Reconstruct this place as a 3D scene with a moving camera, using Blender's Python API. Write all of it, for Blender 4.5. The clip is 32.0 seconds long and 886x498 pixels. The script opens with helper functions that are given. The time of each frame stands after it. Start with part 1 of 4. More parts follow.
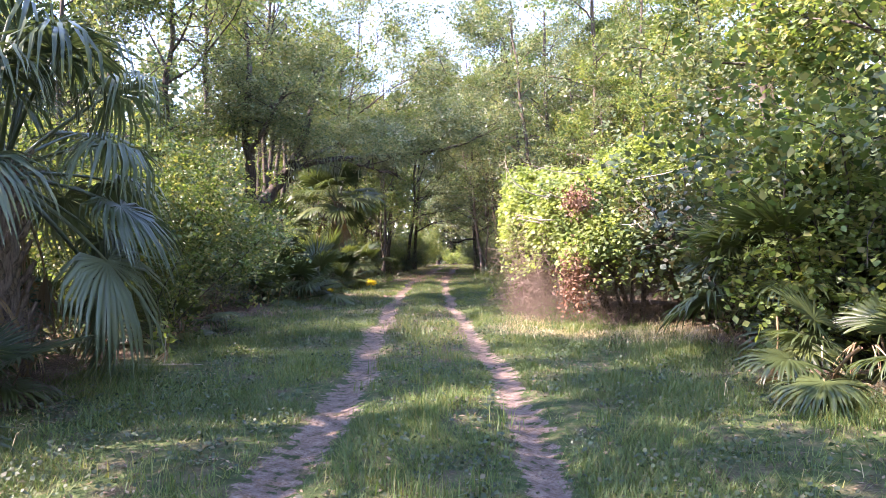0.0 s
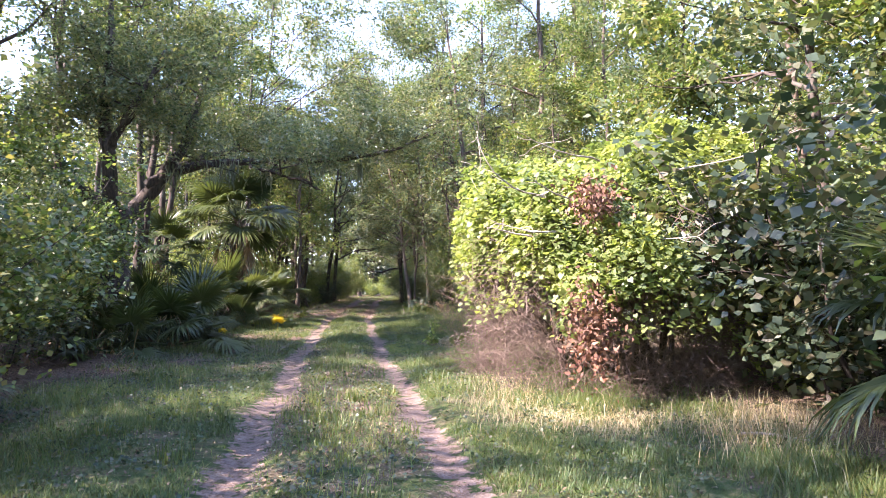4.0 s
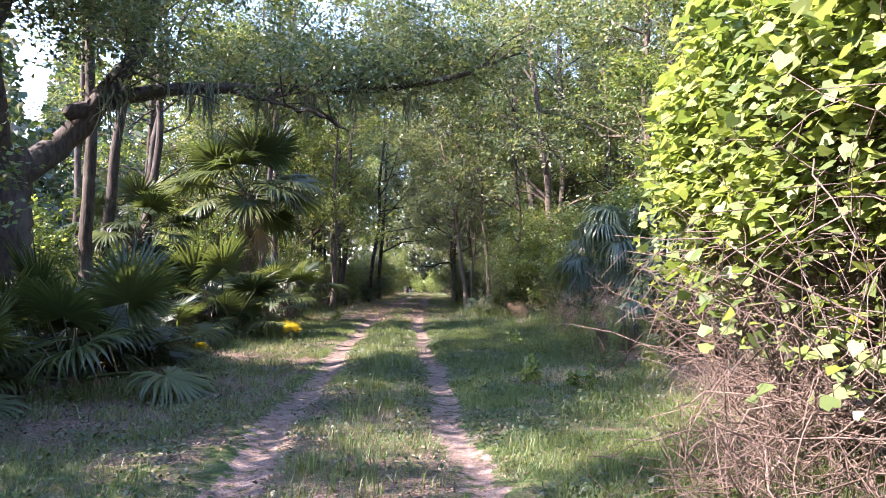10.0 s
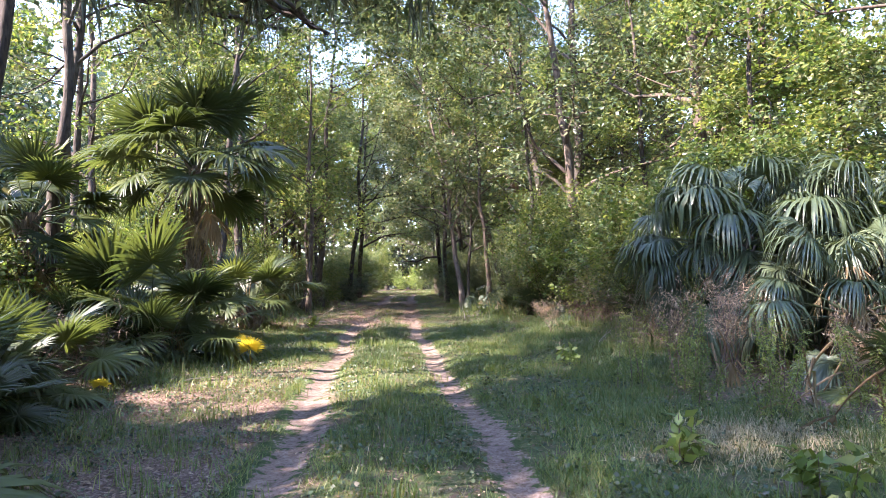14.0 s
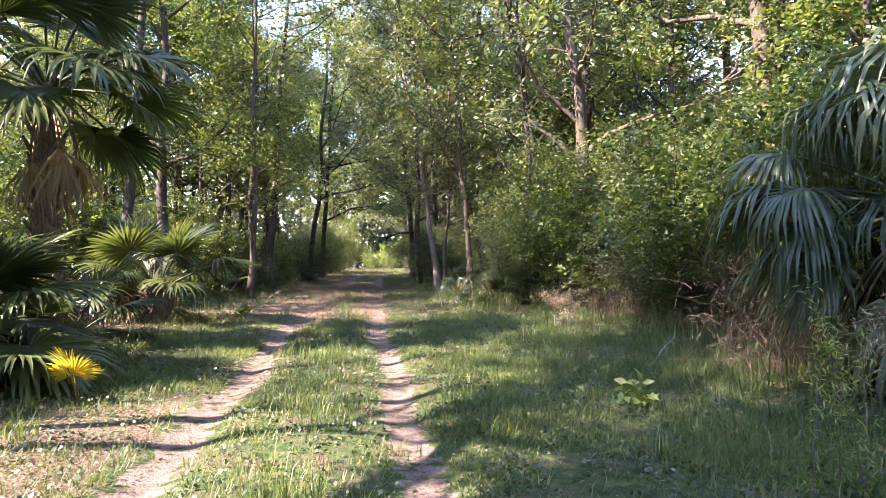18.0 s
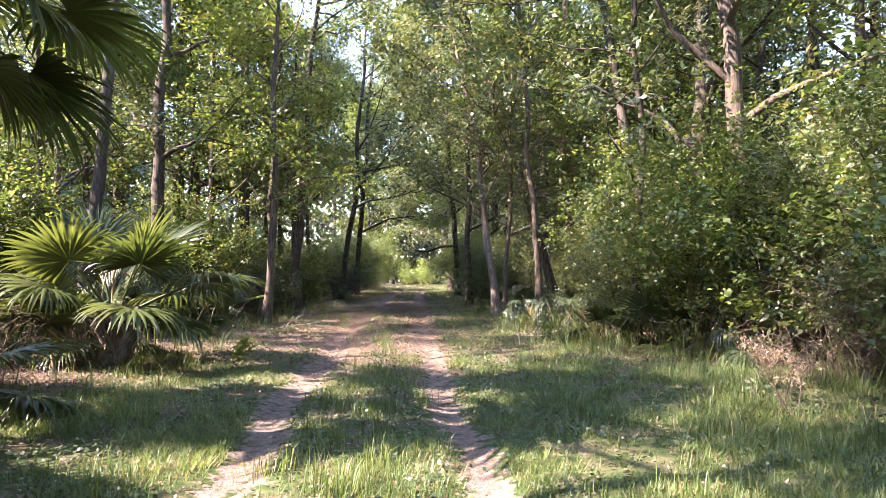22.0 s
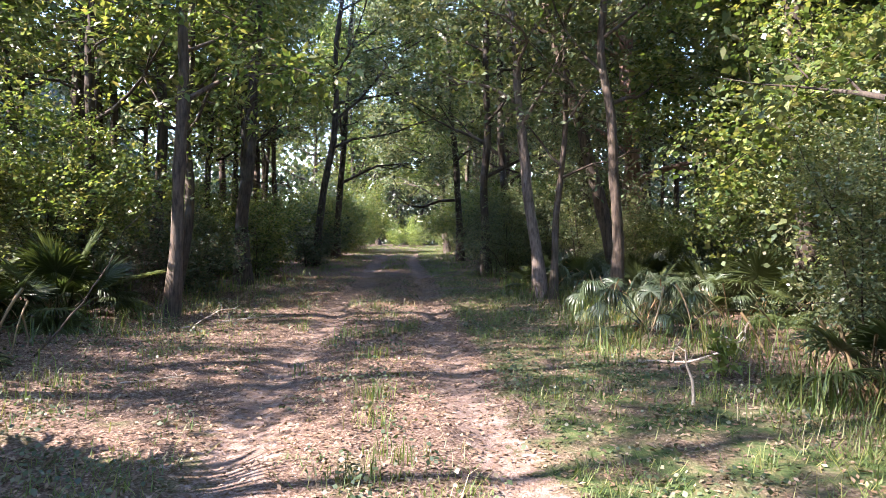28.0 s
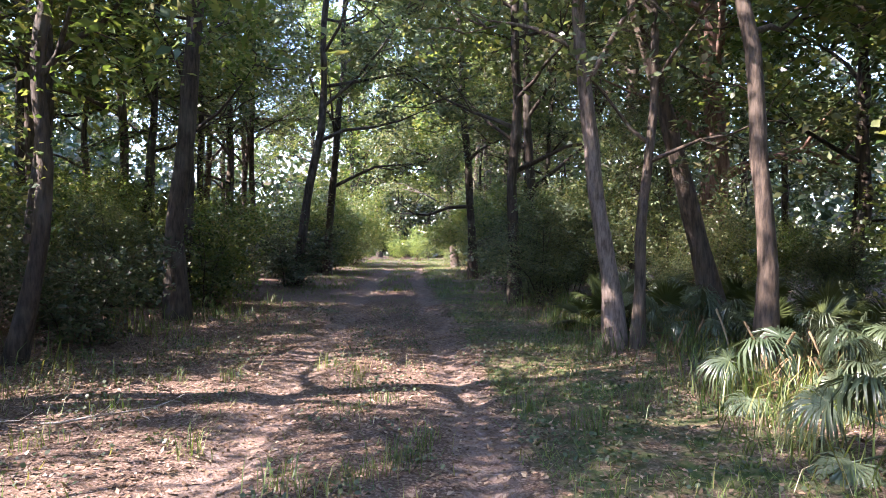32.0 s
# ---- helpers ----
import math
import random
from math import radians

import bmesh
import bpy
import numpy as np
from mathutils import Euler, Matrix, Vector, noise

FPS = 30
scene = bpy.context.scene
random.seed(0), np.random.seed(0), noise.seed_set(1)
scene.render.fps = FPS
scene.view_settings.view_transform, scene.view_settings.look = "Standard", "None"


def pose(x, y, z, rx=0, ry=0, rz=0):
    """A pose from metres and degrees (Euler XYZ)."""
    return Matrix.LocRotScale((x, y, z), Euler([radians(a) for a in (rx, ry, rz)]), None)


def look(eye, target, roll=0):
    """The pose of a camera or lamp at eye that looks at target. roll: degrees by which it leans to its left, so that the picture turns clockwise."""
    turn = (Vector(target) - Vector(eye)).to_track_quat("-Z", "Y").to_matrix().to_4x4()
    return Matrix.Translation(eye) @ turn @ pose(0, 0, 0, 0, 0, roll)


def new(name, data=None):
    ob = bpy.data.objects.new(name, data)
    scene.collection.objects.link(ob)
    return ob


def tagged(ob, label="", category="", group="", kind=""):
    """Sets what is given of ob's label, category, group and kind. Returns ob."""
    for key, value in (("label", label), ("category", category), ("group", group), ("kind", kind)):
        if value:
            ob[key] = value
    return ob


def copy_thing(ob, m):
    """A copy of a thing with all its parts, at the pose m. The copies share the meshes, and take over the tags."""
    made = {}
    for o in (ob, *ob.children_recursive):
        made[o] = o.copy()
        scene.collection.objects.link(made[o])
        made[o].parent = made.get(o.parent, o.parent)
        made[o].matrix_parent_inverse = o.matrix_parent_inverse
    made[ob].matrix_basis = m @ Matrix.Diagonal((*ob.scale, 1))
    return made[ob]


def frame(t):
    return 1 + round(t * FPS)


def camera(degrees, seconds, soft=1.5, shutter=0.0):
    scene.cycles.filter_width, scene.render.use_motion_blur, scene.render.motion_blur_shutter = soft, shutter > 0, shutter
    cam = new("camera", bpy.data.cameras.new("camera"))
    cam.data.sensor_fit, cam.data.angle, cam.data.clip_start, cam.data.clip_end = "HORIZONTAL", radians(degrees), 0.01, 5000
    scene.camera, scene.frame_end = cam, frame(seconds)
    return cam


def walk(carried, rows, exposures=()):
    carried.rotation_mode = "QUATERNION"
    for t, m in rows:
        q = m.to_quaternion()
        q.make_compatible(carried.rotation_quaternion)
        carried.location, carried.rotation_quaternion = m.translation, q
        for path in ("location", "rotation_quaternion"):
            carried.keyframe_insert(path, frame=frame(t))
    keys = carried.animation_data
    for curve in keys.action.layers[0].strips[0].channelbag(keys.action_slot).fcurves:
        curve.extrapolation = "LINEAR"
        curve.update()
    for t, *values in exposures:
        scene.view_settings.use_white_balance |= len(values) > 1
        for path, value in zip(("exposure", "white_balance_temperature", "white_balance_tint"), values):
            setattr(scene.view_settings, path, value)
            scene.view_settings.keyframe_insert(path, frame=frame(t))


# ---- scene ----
cam = camera(67.48, 32.0, 0.7)
EXPOSURE = 3.25
GAUGE = 1.8
TRACK_Y = (-400, 5, 11.3, 16, 22, 30, 39.5, 48, 58, 74, 100, 900)
TRACK_X = (1.9, 1.8, 1.22, 0.72, -0.05, -0.88, -1.73, -2.38, -2.75, -3.6, -4.1, -4.1)
PATH = [
    (0, (1.901, 5.110, 1.468), (1.093, 15.076, 1.577), -0.73),
    (0.5, (1.797, 5.699, 1.471), (1.470, 15.692, 1.606), -0.94),
    (1, (1.784, 6.342, 1.445), (1.688, 16.339, 1.687), -1.01),
    (1.5, (1.719, 6.981, 1.472), (1.858, 16.977, 1.690), -0.86),
    (2, (1.717, 7.610, 1.463), (1.864, 17.609, 1.570), -0.68),
    (2.5, (1.611, 8.255, 1.470), (1.674, 18.252, 1.684), -0.50),
    (3, (1.561, 8.870, 1.454), (1.588, 18.860, 1.893), -0.52),
    (3.5, (1.439, 9.483, 1.480), (1.638, 19.466, 2.025), -0.49),
    (5.5, (1.229, 12.022, 1.446), (1.751, 21.992, 2.021), -0.52),
    (6, (1.161, 12.625, 1.423), (1.286, 22.615, 1.838), -0.15),
    (6.5, (1.005, 13.216, 1.428), (0.754, 23.204, 1.861), 0.21),
    (7, (0.953, 13.802, 1.432), (0.504, 23.781, 1.891), 0.29),
    (7.5, (0.874, 14.390, 1.439), (0.596, 24.377, 1.867), 0.28),
    (8, (0.914, 14.975, 1.440), (0.894, 24.967, 1.833), 0.09),
    (8.5, (0.864, 15.571, 1.437), (0.896, 25.569, 1.624), -0.02),
    (9, (0.875, 16.117, 1.436), (0.811, 26.115, 1.653), -0.20),
    (9.5, (0.786, 16.677, 1.447), (0.698, 26.667, 1.881), -0.14),
    (10, (0.730, 17.255, 1.441), (0.400, 27.236, 1.959), -0.05),
    (10.5, (0.610, 17.827, 1.455), (0.212, 27.806, 1.972), -0.14),
    (11, (0.542, 18.393, 1.453), (0.067, 28.361, 2.100), -0.22),
    (11.5, (0.437, 18.983, 1.468), (0.122, 28.953, 2.179), -0.40),
    (12, (0.327, 19.569, 1.443), (-0.006, 29.543, 2.083), -0.61),
    (12.5, (0.147, 20.161, 1.452), (0.023, 30.138, 2.113), -0.65),
    (13, (0.062, 20.782, 1.454), (0.172, 30.765, 2.026), -0.88),
    (13.5, (-0.127, 21.376, 1.467), (-0.055, 31.365, 1.923), -0.97),
    (14, (-0.174, 21.932, 1.447), (-0.152, 31.921, 1.904), -1.15),
    (14.5, (-0.216, 22.521, 1.450), (0.164, 32.504, 1.910), -1.25),
    (15, (-0.192, 23.122, 1.439), (0.299, 33.101, 1.850), -1.14),
    (15.5, (-0.235, 23.732, 1.426), (0.337, 33.712, 1.705), -0.95),
    (17.5, (-0.189, 26.234, 1.423), (0.505, 36.207, 1.663), -0.57),
    (18, (-0.157, 26.871, 1.427), (0.274, 36.861, 1.557), -0.45),
    (18.5, (-0.267, 27.497, 1.431), (-0.158, 37.494, 1.663), -0.47),
    (19, (-0.324, 28.151, 1.415), (-0.484, 38.145, 1.720), -0.29),
    (19.5, (-0.453, 28.792, 1.421), (-0.621, 38.789, 1.629), -0.14),
    (20, (-0.524, 29.423, 1.419), (-0.681, 39.421, 1.556), -0.05),
    (20.5, (-0.683, 30.019, 1.426), (-0.791, 40.018, 1.477), 0.29),
    (21, (-0.756, 30.625, 1.426), (-0.885, 40.624, 1.538), 0.26),
    (21.5, (-0.857, 31.246, 1.449), (-0.959, 41.242, 1.712), 0.28),
    (22, (-0.836, 31.908, 1.445), (-0.919, 41.901, 1.819), 0.22),
    (22.5, (-0.919, 32.581, 1.432), (-0.832, 42.578, 1.686), 0.37),
    (23, (-0.940, 33.216, 1.435), (-0.686, 43.209, 1.722), 0.32),
    (23.5, (-1.044, 33.813, 1.456), (-0.741, 43.802, 1.802), 0.29),
    (24, (-1.171, 34.424, 1.430), (-1.183, 44.419, 1.758), 0.71),
    (24.5, (-1.321, 35.028, 1.405), (-1.243, 45.024, 1.660), 1.18),
    (25, (-1.350, 35.661, 1.396), (-1.057, 45.656, 1.557), 1.31),
    (25.5, (-1.438, 36.270, 1.424), (-1.122, 46.263, 1.587), 0.97),
    (27.5, (-1.589, 39.032, 1.463), (-1.293, 49.022, 1.149), 0.45),
    (28, (-1.636, 39.697, 1.464), (-1.493, 49.693, 1.234), 0.67),
    (28.5, (-1.765, 40.382, 1.481), (-1.816, 50.381, 1.344), 0.67),
    (29, (-1.771, 41.066, 1.474), (-1.860, 51.063, 1.217), 0.67),
    (29.5, (-1.812, 41.747, 1.475), (-1.610, 51.737, 1.074), 0.88),
    (30, (-1.753, 42.415, 1.481), (-1.210, 52.393, 1.097), 0.91),
    (30.5, (-1.792, 43.058, 1.487), (-1.202, 53.035, 1.150), 0.80),
    (31, (-1.814, 43.669, 1.507), (-1.554, 53.664, 1.375), 0.39),
    (31.5, (-1.865, 44.312, 1.510), (-1.650, 54.310, 1.507), 0.44),
    (32, (-1.865, 44.999, 1.495), (-1.766, 54.998, 1.439), 0.78),
]
walk(cam, [(t, look(e, a, r)) for t, e, a, r in PATH], [(t, EXPOSURE + s, w, g) for t, s, w, g in ((0, 0.08, 6650, 33), (6, -0.05, 6350, 32), (10, -0.05, 6300, 30), (13, 0.2, 6350, 28), (18, 0.2, 6650, 28), (25, 0.5, 6800, 29), (28, 0.02, 6350, 24), (30, 0.35, 6350, 26), (32, 0.2, 6300, 28))])

# ---- world, sun ----
SUN = Vector((-0.72, -0.24, 0.66)).normalized()
world = bpy.data.worlds.new("world")
scene.world = world
world.use_nodes = True
sky = world.node_tree.nodes.new("ShaderNodeTexSky")
sky.sky_type, sky.sun_disc = "NISHITA", False
sky.sun_elevation = math.asin(SUN.z)
sky.sun_rotation = math.atan2(SUN.x, SUN.y)
back = world.node_tree.nodes["Background"]
world.node_tree.links.new(sky.outputs[0], back.inputs[0])
sky.air_density, sky.dust_density, sky.ozone_density = 1.0, 0.2, 2.5
back.inputs[1].default_value = 0.15
sun_data = bpy.data.lights.new("sun", "SUN")
sun_data.energy, sun_data.angle, sun_data.color = 3.6, radians(0.53), (1.0, 0.93, 0.82)
sun = new("sun", sun_data)
sun.matrix_world = look(SUN * 100, (0, 0, 0))

rng = np.random.default_rng(7)


# ---- materials ----
def mat_base(name):
    m = bpy.data.materials.new(name)
    m.use_nodes = True
    nt = m.node_tree
    return m, nt, nt.nodes["Principled BSDF"], nt.nodes["Material Output"]


def node(nt, kind, **values):
    n = nt.nodes.new(kind)
    for k, v in values.items():
        n.inputs[k.replace("_", " ")].default_value = v
    return n


def ramp(nt, fac, stops):
    n = nt.nodes.new("ShaderNodeValToRGB")
    e = n.color_ramp.elements
    while len(e) < len(stops):
        e.new(0.5)
    for el, (p, col) in zip(e, stops):
        el.position, el.color = p, (*col, 1)
    nt.links.new(fac, n.inputs[0])
    return n.outputs[0]


def mix_rgb(nt, fac, a, b, blend="MIX"):
    n = nt.nodes.new("ShaderNodeMix")
    n.data_type, n.blend_type = "RGBA", blend
    if isinstance(fac, (int, float)):
        n.inputs[0].default_value = fac
    else:
        nt.links.new(fac, n.inputs[0])
    for s, v in ((6, a), (7, b)):
        if isinstance(v, tuple):
            n.inputs[s].default_value = (*v, 1)
        else:
            nt.links.new(v, n.inputs[s])
    return n.outputs[2]


def leaf_mat(name, cols, trans=0.35, rough=0.5, glow=1.25, blotch=0.8, whole=False):
    """Foliage: colours varied leaf by leaf and in patches, with light shining through the blades."""
    m, nt, bsdf, out = mat_base(name)
    geo = nt.nodes.new("ShaderNodeNewGeometry")
    n = len(cols)
    pick = nt.nodes.new("ShaderNodeObjectInfo").outputs["Random"] if whole else geo.outputs["Random Per Island"]
    col = ramp(nt, pick, [(i / max(1, n - 1), c) for i, c in enumerate(cols)])
    tex = node(nt, "ShaderNodeTexNoise", Scale=blotch, Detail=2.0)
    nt.links.new(geo.outputs["Position"], tex.inputs["Vector"])
    shade = ramp(nt, tex.outputs[0], [(0.3, (0.62, 0.70, 0.64)), (0.7, (1.32, 1.24, 1.0))])
    col = mix_rgb(nt, 1.0, col, shade, "MULTIPLY")
    nt.links.new(col, bsdf.inputs["Base Color"])
    bsdf.inputs["Roughness"].default_value = rough
    bsdf.inputs["Specular IOR Level"].default_value = 0.5
    tr = nt.nodes.new("ShaderNodeBsdfTranslucent")
    tcol = mix_rgb(nt, 1.0, col, (1.18 * glow, 1.17 * glow, 0.62 * glow), "MULTIPLY")
    nt.links.new(tcol, tr.inputs[0])
    mx = nt.nodes.new("ShaderNodeMixShader")
    mx.inputs[0].default_value = trans
    nt.links.new(bsdf.outputs[0], mx.inputs[1])
    nt.links.new(tr.outputs[0], mx.inputs[2])
    nt.links.new(mx.outputs[0], out.inputs[0])
    return m


def bark_mat(name, dark, light, scale=1.0, rough=0.9, lichen=0.05):
    m, nt, bsdf, out = mat_base(name)
    geo = nt.nodes.new("ShaderNodeNewGeometry")
    mp = node(nt, "ShaderNodeMapping", Scale=(7 * scale, 7 * scale, 1.3 * scale))
    nt.links.new(geo.outputs["Position"], mp.inputs["Vector"])
    tex = node(nt, "ShaderNodeTexNoise", Scale=3.0, Detail=6.0, Roughness=0.65)
    nt.links.new(mp.outputs[0], tex.inputs["Vector"])
    big = node(nt, "ShaderNodeTexNoise", Scale=1.7, Detail=3.0)
    nt.links.new(geo.outputs["Position"], big.inputs["Vector"])
    col = ramp(nt, tex.outputs[0], [(0.35, dark), (0.62, light)])
    spot = ramp(nt, big.outputs[0], [(0.52, (0, 0, 0)), (0.66, (lichen, lichen, lichen))])
    col = mix_rgb(nt, spot, col, (0.37, 0.35, 0.28))
    nt.links.new(col, bsdf.inputs["Base Color"])
    bsdf.inputs["Roughness"].default_value = rough
    bump = node(nt, "ShaderNodeBump", Strength=0.9, Distance=0.02)
    nt.links.new(tex.outputs[0], bump.inputs["Height"])
    nt.links.new(bump.outputs[0], bsdf.inputs["Normal"])
    return m


G_MID = [(0.040, 0.072, 0.026), (0.082, 0.128, 0.042), (0.120, 0.172, 0.055), (0.190, 0.215, 0.085), (0.185, 0.170, 0.085)]
G_BRIGHT = [(0.080, 0.130, 0.036), (0.140, 0.200, 0.056), (0.190, 0.245, 0.075), (0.250, 0.285, 0.125)]
G_DARK = [(0.028, 0.050, 0.030), (0.052, 0.080, 0.046), (0.078, 0.108, 0.062), (0.150, 0.130, 0.100)]
G_GREY = [(0.044, 0.072, 0.042), (0.085, 0.122, 0.072), (0.135, 0.170, 0.105), (0.180, 0.205, 0.110), (0.175, 0.160, 0.105)]
M_LEAF = leaf_mat("leaf_green", G_MID, 0.42, 0.4)
M_OAK = leaf_mat("leaf_oak", G_GREY, 0.36, 0.36)
M_BRIGHT = leaf_mat("leaf_bright", G_BRIGHT, 0.4, 0.5)
M_DARK = leaf_mat("leaf_dark", G_DARK, 0.3)
M_VINE = leaf_mat("leaf_vine", [(0.105, 0.150, 0.052), (0.160, 0.212, 0.073), (0.215, 0.266, 0.104), (0.300, 0.340, 0.150)], 0.5, 0.5, 1.2, 1.6)
M_CYPRESS = leaf_mat("leaf_feathery", [(0.050, 0.100, 0.078), (0.090, 0.136, 0.120), (0.124, 0.165, 0.143)], 0.3)
M_GRASS = leaf_mat("grass_blade", [(0.062, 0.108, 0.034), (0.092, 0.145, 0.045), (0.125, 0.172, 0.060), (0.215, 0.205, 0.090)], 0.4, 0.5, 1.1, 0.5)
M_STRAW = leaf_mat("dry_grass", [(0.26, 0.205, 0.13), (0.36, 0.295, 0.20), (0.45, 0.385, 0.28)], 0.25, 0.7, 0.9)
M_LITTER = leaf_mat("fallen_leaf", [(0.062, 0.040, 0.029), (0.135, 0.084, 0.058), (0.215, 0.142, 0.104), (0.310, 0.232, 0.185)], 0.1, 0.7, 0.8)
M_PINK = leaf_mat("dry_flower", [(0.24, 0.16, 0.135), (0.36, 0.26, 0.225), (0.48, 0.37, 0.33)], 0.3, 0.8)
M_RED = leaf_mat("dead_red_leaf", [(0.09, 0.042, 0.032), (0.15, 0.07, 0.052), (0.21, 0.11, 0.08), (0.28, 0.17, 0.13)], 0.2, 0.7, 0.9)
M_FROND = leaf_mat("frond_green", [(0.040, 0.058, 0.026), (0.060, 0.082, 0.034), (0.090, 0.112, 0.044)], 0.35, 0.38, whole=True)
M_FROND_LIT = leaf_mat("frond_light", [(0.050, 0.074, 0.046), (0.076, 0.104, 0.066), (0.115, 0.145, 0.098)], 0.25, 0.36, whole=True)
# Sunlight through the yellow fans is put into their strong colour.
M_FROND_YEL = leaf_mat("frond_yellow", [(0.300, 0.260, 0.035), (0.400, 0.330, 0.045), (0.460, 0.390, 0.075)], 0.45, 0.5, whole=True)
M_FROND_DEAD = leaf_mat("frond_dead", [(0.160, 0.100, 0.060), (0.260, 0.180, 0.110), (0.380, 0.290, 0.200)], 0.2, 0.75, 0.8, whole=True)
M_MOSS = leaf_mat("moss_grey", [(0.170, 0.180, 0.140), (0.250, 0.260, 0.200), (0.320, 0.330, 0.270)], 0.3, 0.9, 0.8)
M_BARK = bark_mat("bark_brown", (0.03, 0.021, 0.015), (0.115, 0.082, 0.058))
M_OAKBARK = bark_mat("bark_oak", (0.015, 0.011, 0.008), (0.070, 0.050, 0.036), 1.0, 0.9, 0.12)
M_PALE = bark_mat("bark_pale", (0.062, 0.044, 0.034), (0.205, 0.155, 0.125), 1.3)
M_REDBARK = bark_mat("bark_reddish", (0.10, 0.05, 0.035), (0.27, 0.16, 0.12), 0.9)
M_DRYWOOD = bark_mat("dry_wood", (0.22, 0.18, 0.14), (0.46, 0.40, 0.33), 4)
M_TWIG = bark_mat("twig", (0.085, 0.055, 0.042), (0.22, 0.155, 0.122), 4)
M_BOOT = bark_mat("palm_boot", (0.07, 0.05, 0.035), (0.22, 0.165, 0.115), 2)


# ---- mesh builders ----
def mesh_of(name, co, faces_flat, face_len, mats, slot=None, smooth=False):
    """A mesh from arrays: co (n,3), flat vertex indices and vertices per face."""
    me = bpy.data.meshes.new(name)
    co = np.ascontiguousarray(co, dtype=np.float32)
    me.vertices.add(len(co))
    me.vertices.foreach_set("co", co.ravel())
    idx = np.ascontiguousarray(faces_flat, dtype=np.int32).ravel()
    if isinstance(face_len, int):
        count = len(idx) // face_len
        starts = np.arange(count, dtype=np.int32) * face_len
    else:
        count = len(face_len)
        starts = np.concatenate([[0], np.cumsum(face_len)[:-1]]).astype(np.int32)
    me.loops.add(len(idx))
    me.loops.foreach_set("vertex_index", idx)
    me.polygons.add(count)
    me.polygons.foreach_set("loop_start", starts)
    for m in (mats if isinstance(mats, (list, tuple)) else [mats]):
        me.materials.append(m)
    if slot is not None:
        me.polygons.foreach_set("material_index", np.ascontiguousarray(slot, dtype=np.int32))
    if smooth:
        me.polygons.foreach_set("use_smooth", np.ones(count, dtype=bool))
    me.update(calc_edges=True)
    return me


def part(name, me, parent, label=""):
    ob = new(name, me)
    ob.parent = parent
    return tagged(ob, label) if label else ob


def thing(name, label, category, group="", at=(0, 0, 0), rz=0.0):
    ob = new(name)
    ob.empty_display_size = 0.2
    ob.matrix_basis = Matrix.Translation(at) @ Matrix.Rotation(rz, 4, "Z")
    return tagged(ob, label, category, group)


def unit(v):
    return v / np.maximum(np.linalg.norm(v, axis=-1, keepdims=True), 1e-9)


def frames_of(n, r, up=0.6, outward=None):
    """n random leaf directions and normals; the normals lean upward by up, or outward where that is given."""
    nrm = r.normal(size=(n, 3))
    nrm[:, 2] = np.abs(nrm[:, 2]) + up
    if outward is not None:
        nrm = nrm * 0.85 + outward * 0.7
    nrm = unit(nrm)
    d = r.normal(size=(n, 3))
    d[:, 2] -= 0.25
    d = unit(d - (d * nrm).sum(1, keepdims=True) * nrm)
    return d, nrm, np.cross(d, nrm)


LEAF = np.array([(0, 0, 0), (-0.24, 0.38, 0.07), (0, 1.0, -0.06), (0.24, 0.38, 0.07)])
BROAD = np.array([(0, 0, 0), (-0.42, 0.5, 0.08), (0, 1.0, -0.08), (0.42, 0.5, 0.08)])
NEEDLE = np.array([(0, 0, 0), (-0.10, 0.5, 0.02), (0, 1.0, -0.06), (0.10, 0.5, 0.02)])
VINE = np.array([(0, 0.12, 0), (-0.30, -0.06, 0.05), (-0.52, 0.30, 0.08), (-0.30, 0.62, 0.04), (0, 1.0, -0.08), (0.30, 0.62, 0.04), (0.52, 0.30, 0.08), (0.30, -0.06, 0.05)])


def leaves(name, centres, size, mats, r, shape=LEAF, up=0.6, jitter=0.35, slot=None, outward=None):
    """One mesh of many leaf blades, each a creased polygon of its own."""
    n, k = len(centres), len(shape)
    d, nrm, side = frames_of(n, r, up, outward)
    s = (size * (1 + jitter * r.uniform(-1, 1, n)))[:, None, None]
    co = centres[:, None, :] + s * (shape[None, :, 0:1] * side[:, None, :] + shape[None, :, 1:2] * d[:, None, :] + shape[None, :, 2:3] * nrm[:, None, :])
    return mesh_of(name, co.reshape(-1, 3), np.arange(n * k), k, mats, slot)


def tubes(paths, radii, sides=6):
    """Vertices and quads of tapered tubes along polylines."""
    cos, quads, off = [], [], 0
    for p, rad in zip(paths, radii):
        p = np.asarray(p, float)
        rad = np.asarray(rad, float)
        n = len(p)
        tan = unit(np.gradient(p, axis=0))
        ref = np.where(np.abs(tan[:, 2:3]) > 0.9, np.array([[1.0, 0, 0]]), np.array([[0, 0, 1.0]]))
        if abs(tan[0, 2]) > 0.7:
            ref = np.tile([[1.0, 0.0, 0.0]], (n, 1))
        else:
            ref = np.tile([[0.0, 0.0, 1.0]], (n, 1))
        a = unit(np.cross(tan, ref))
        b = np.cross(tan, a)
        ang = np.arange(sides) * 2 * math.pi / sides
        ring = p[:, None, :] + rad[:, None, None] * (np.cos(ang)[None, :, None] * a[:, None, :] + np.sin(ang)[None, :, None] * b[:, None, :])
        cos.append(ring.reshape(-1, 3))
        i, j = np.meshgrid(np.arange(n - 1), np.arange(sides), indexing="ij")
        j2 = (j + 1) % sides
        q = np.stack([i * sides + j, i * sides + j2, (i + 1) * sides + j2, (i + 1) * sides + j], -1).reshape(-1, 4) + off
        quads.append(q)
        off += n * sides
    return np.concatenate(cos), np.concatenate(quads)


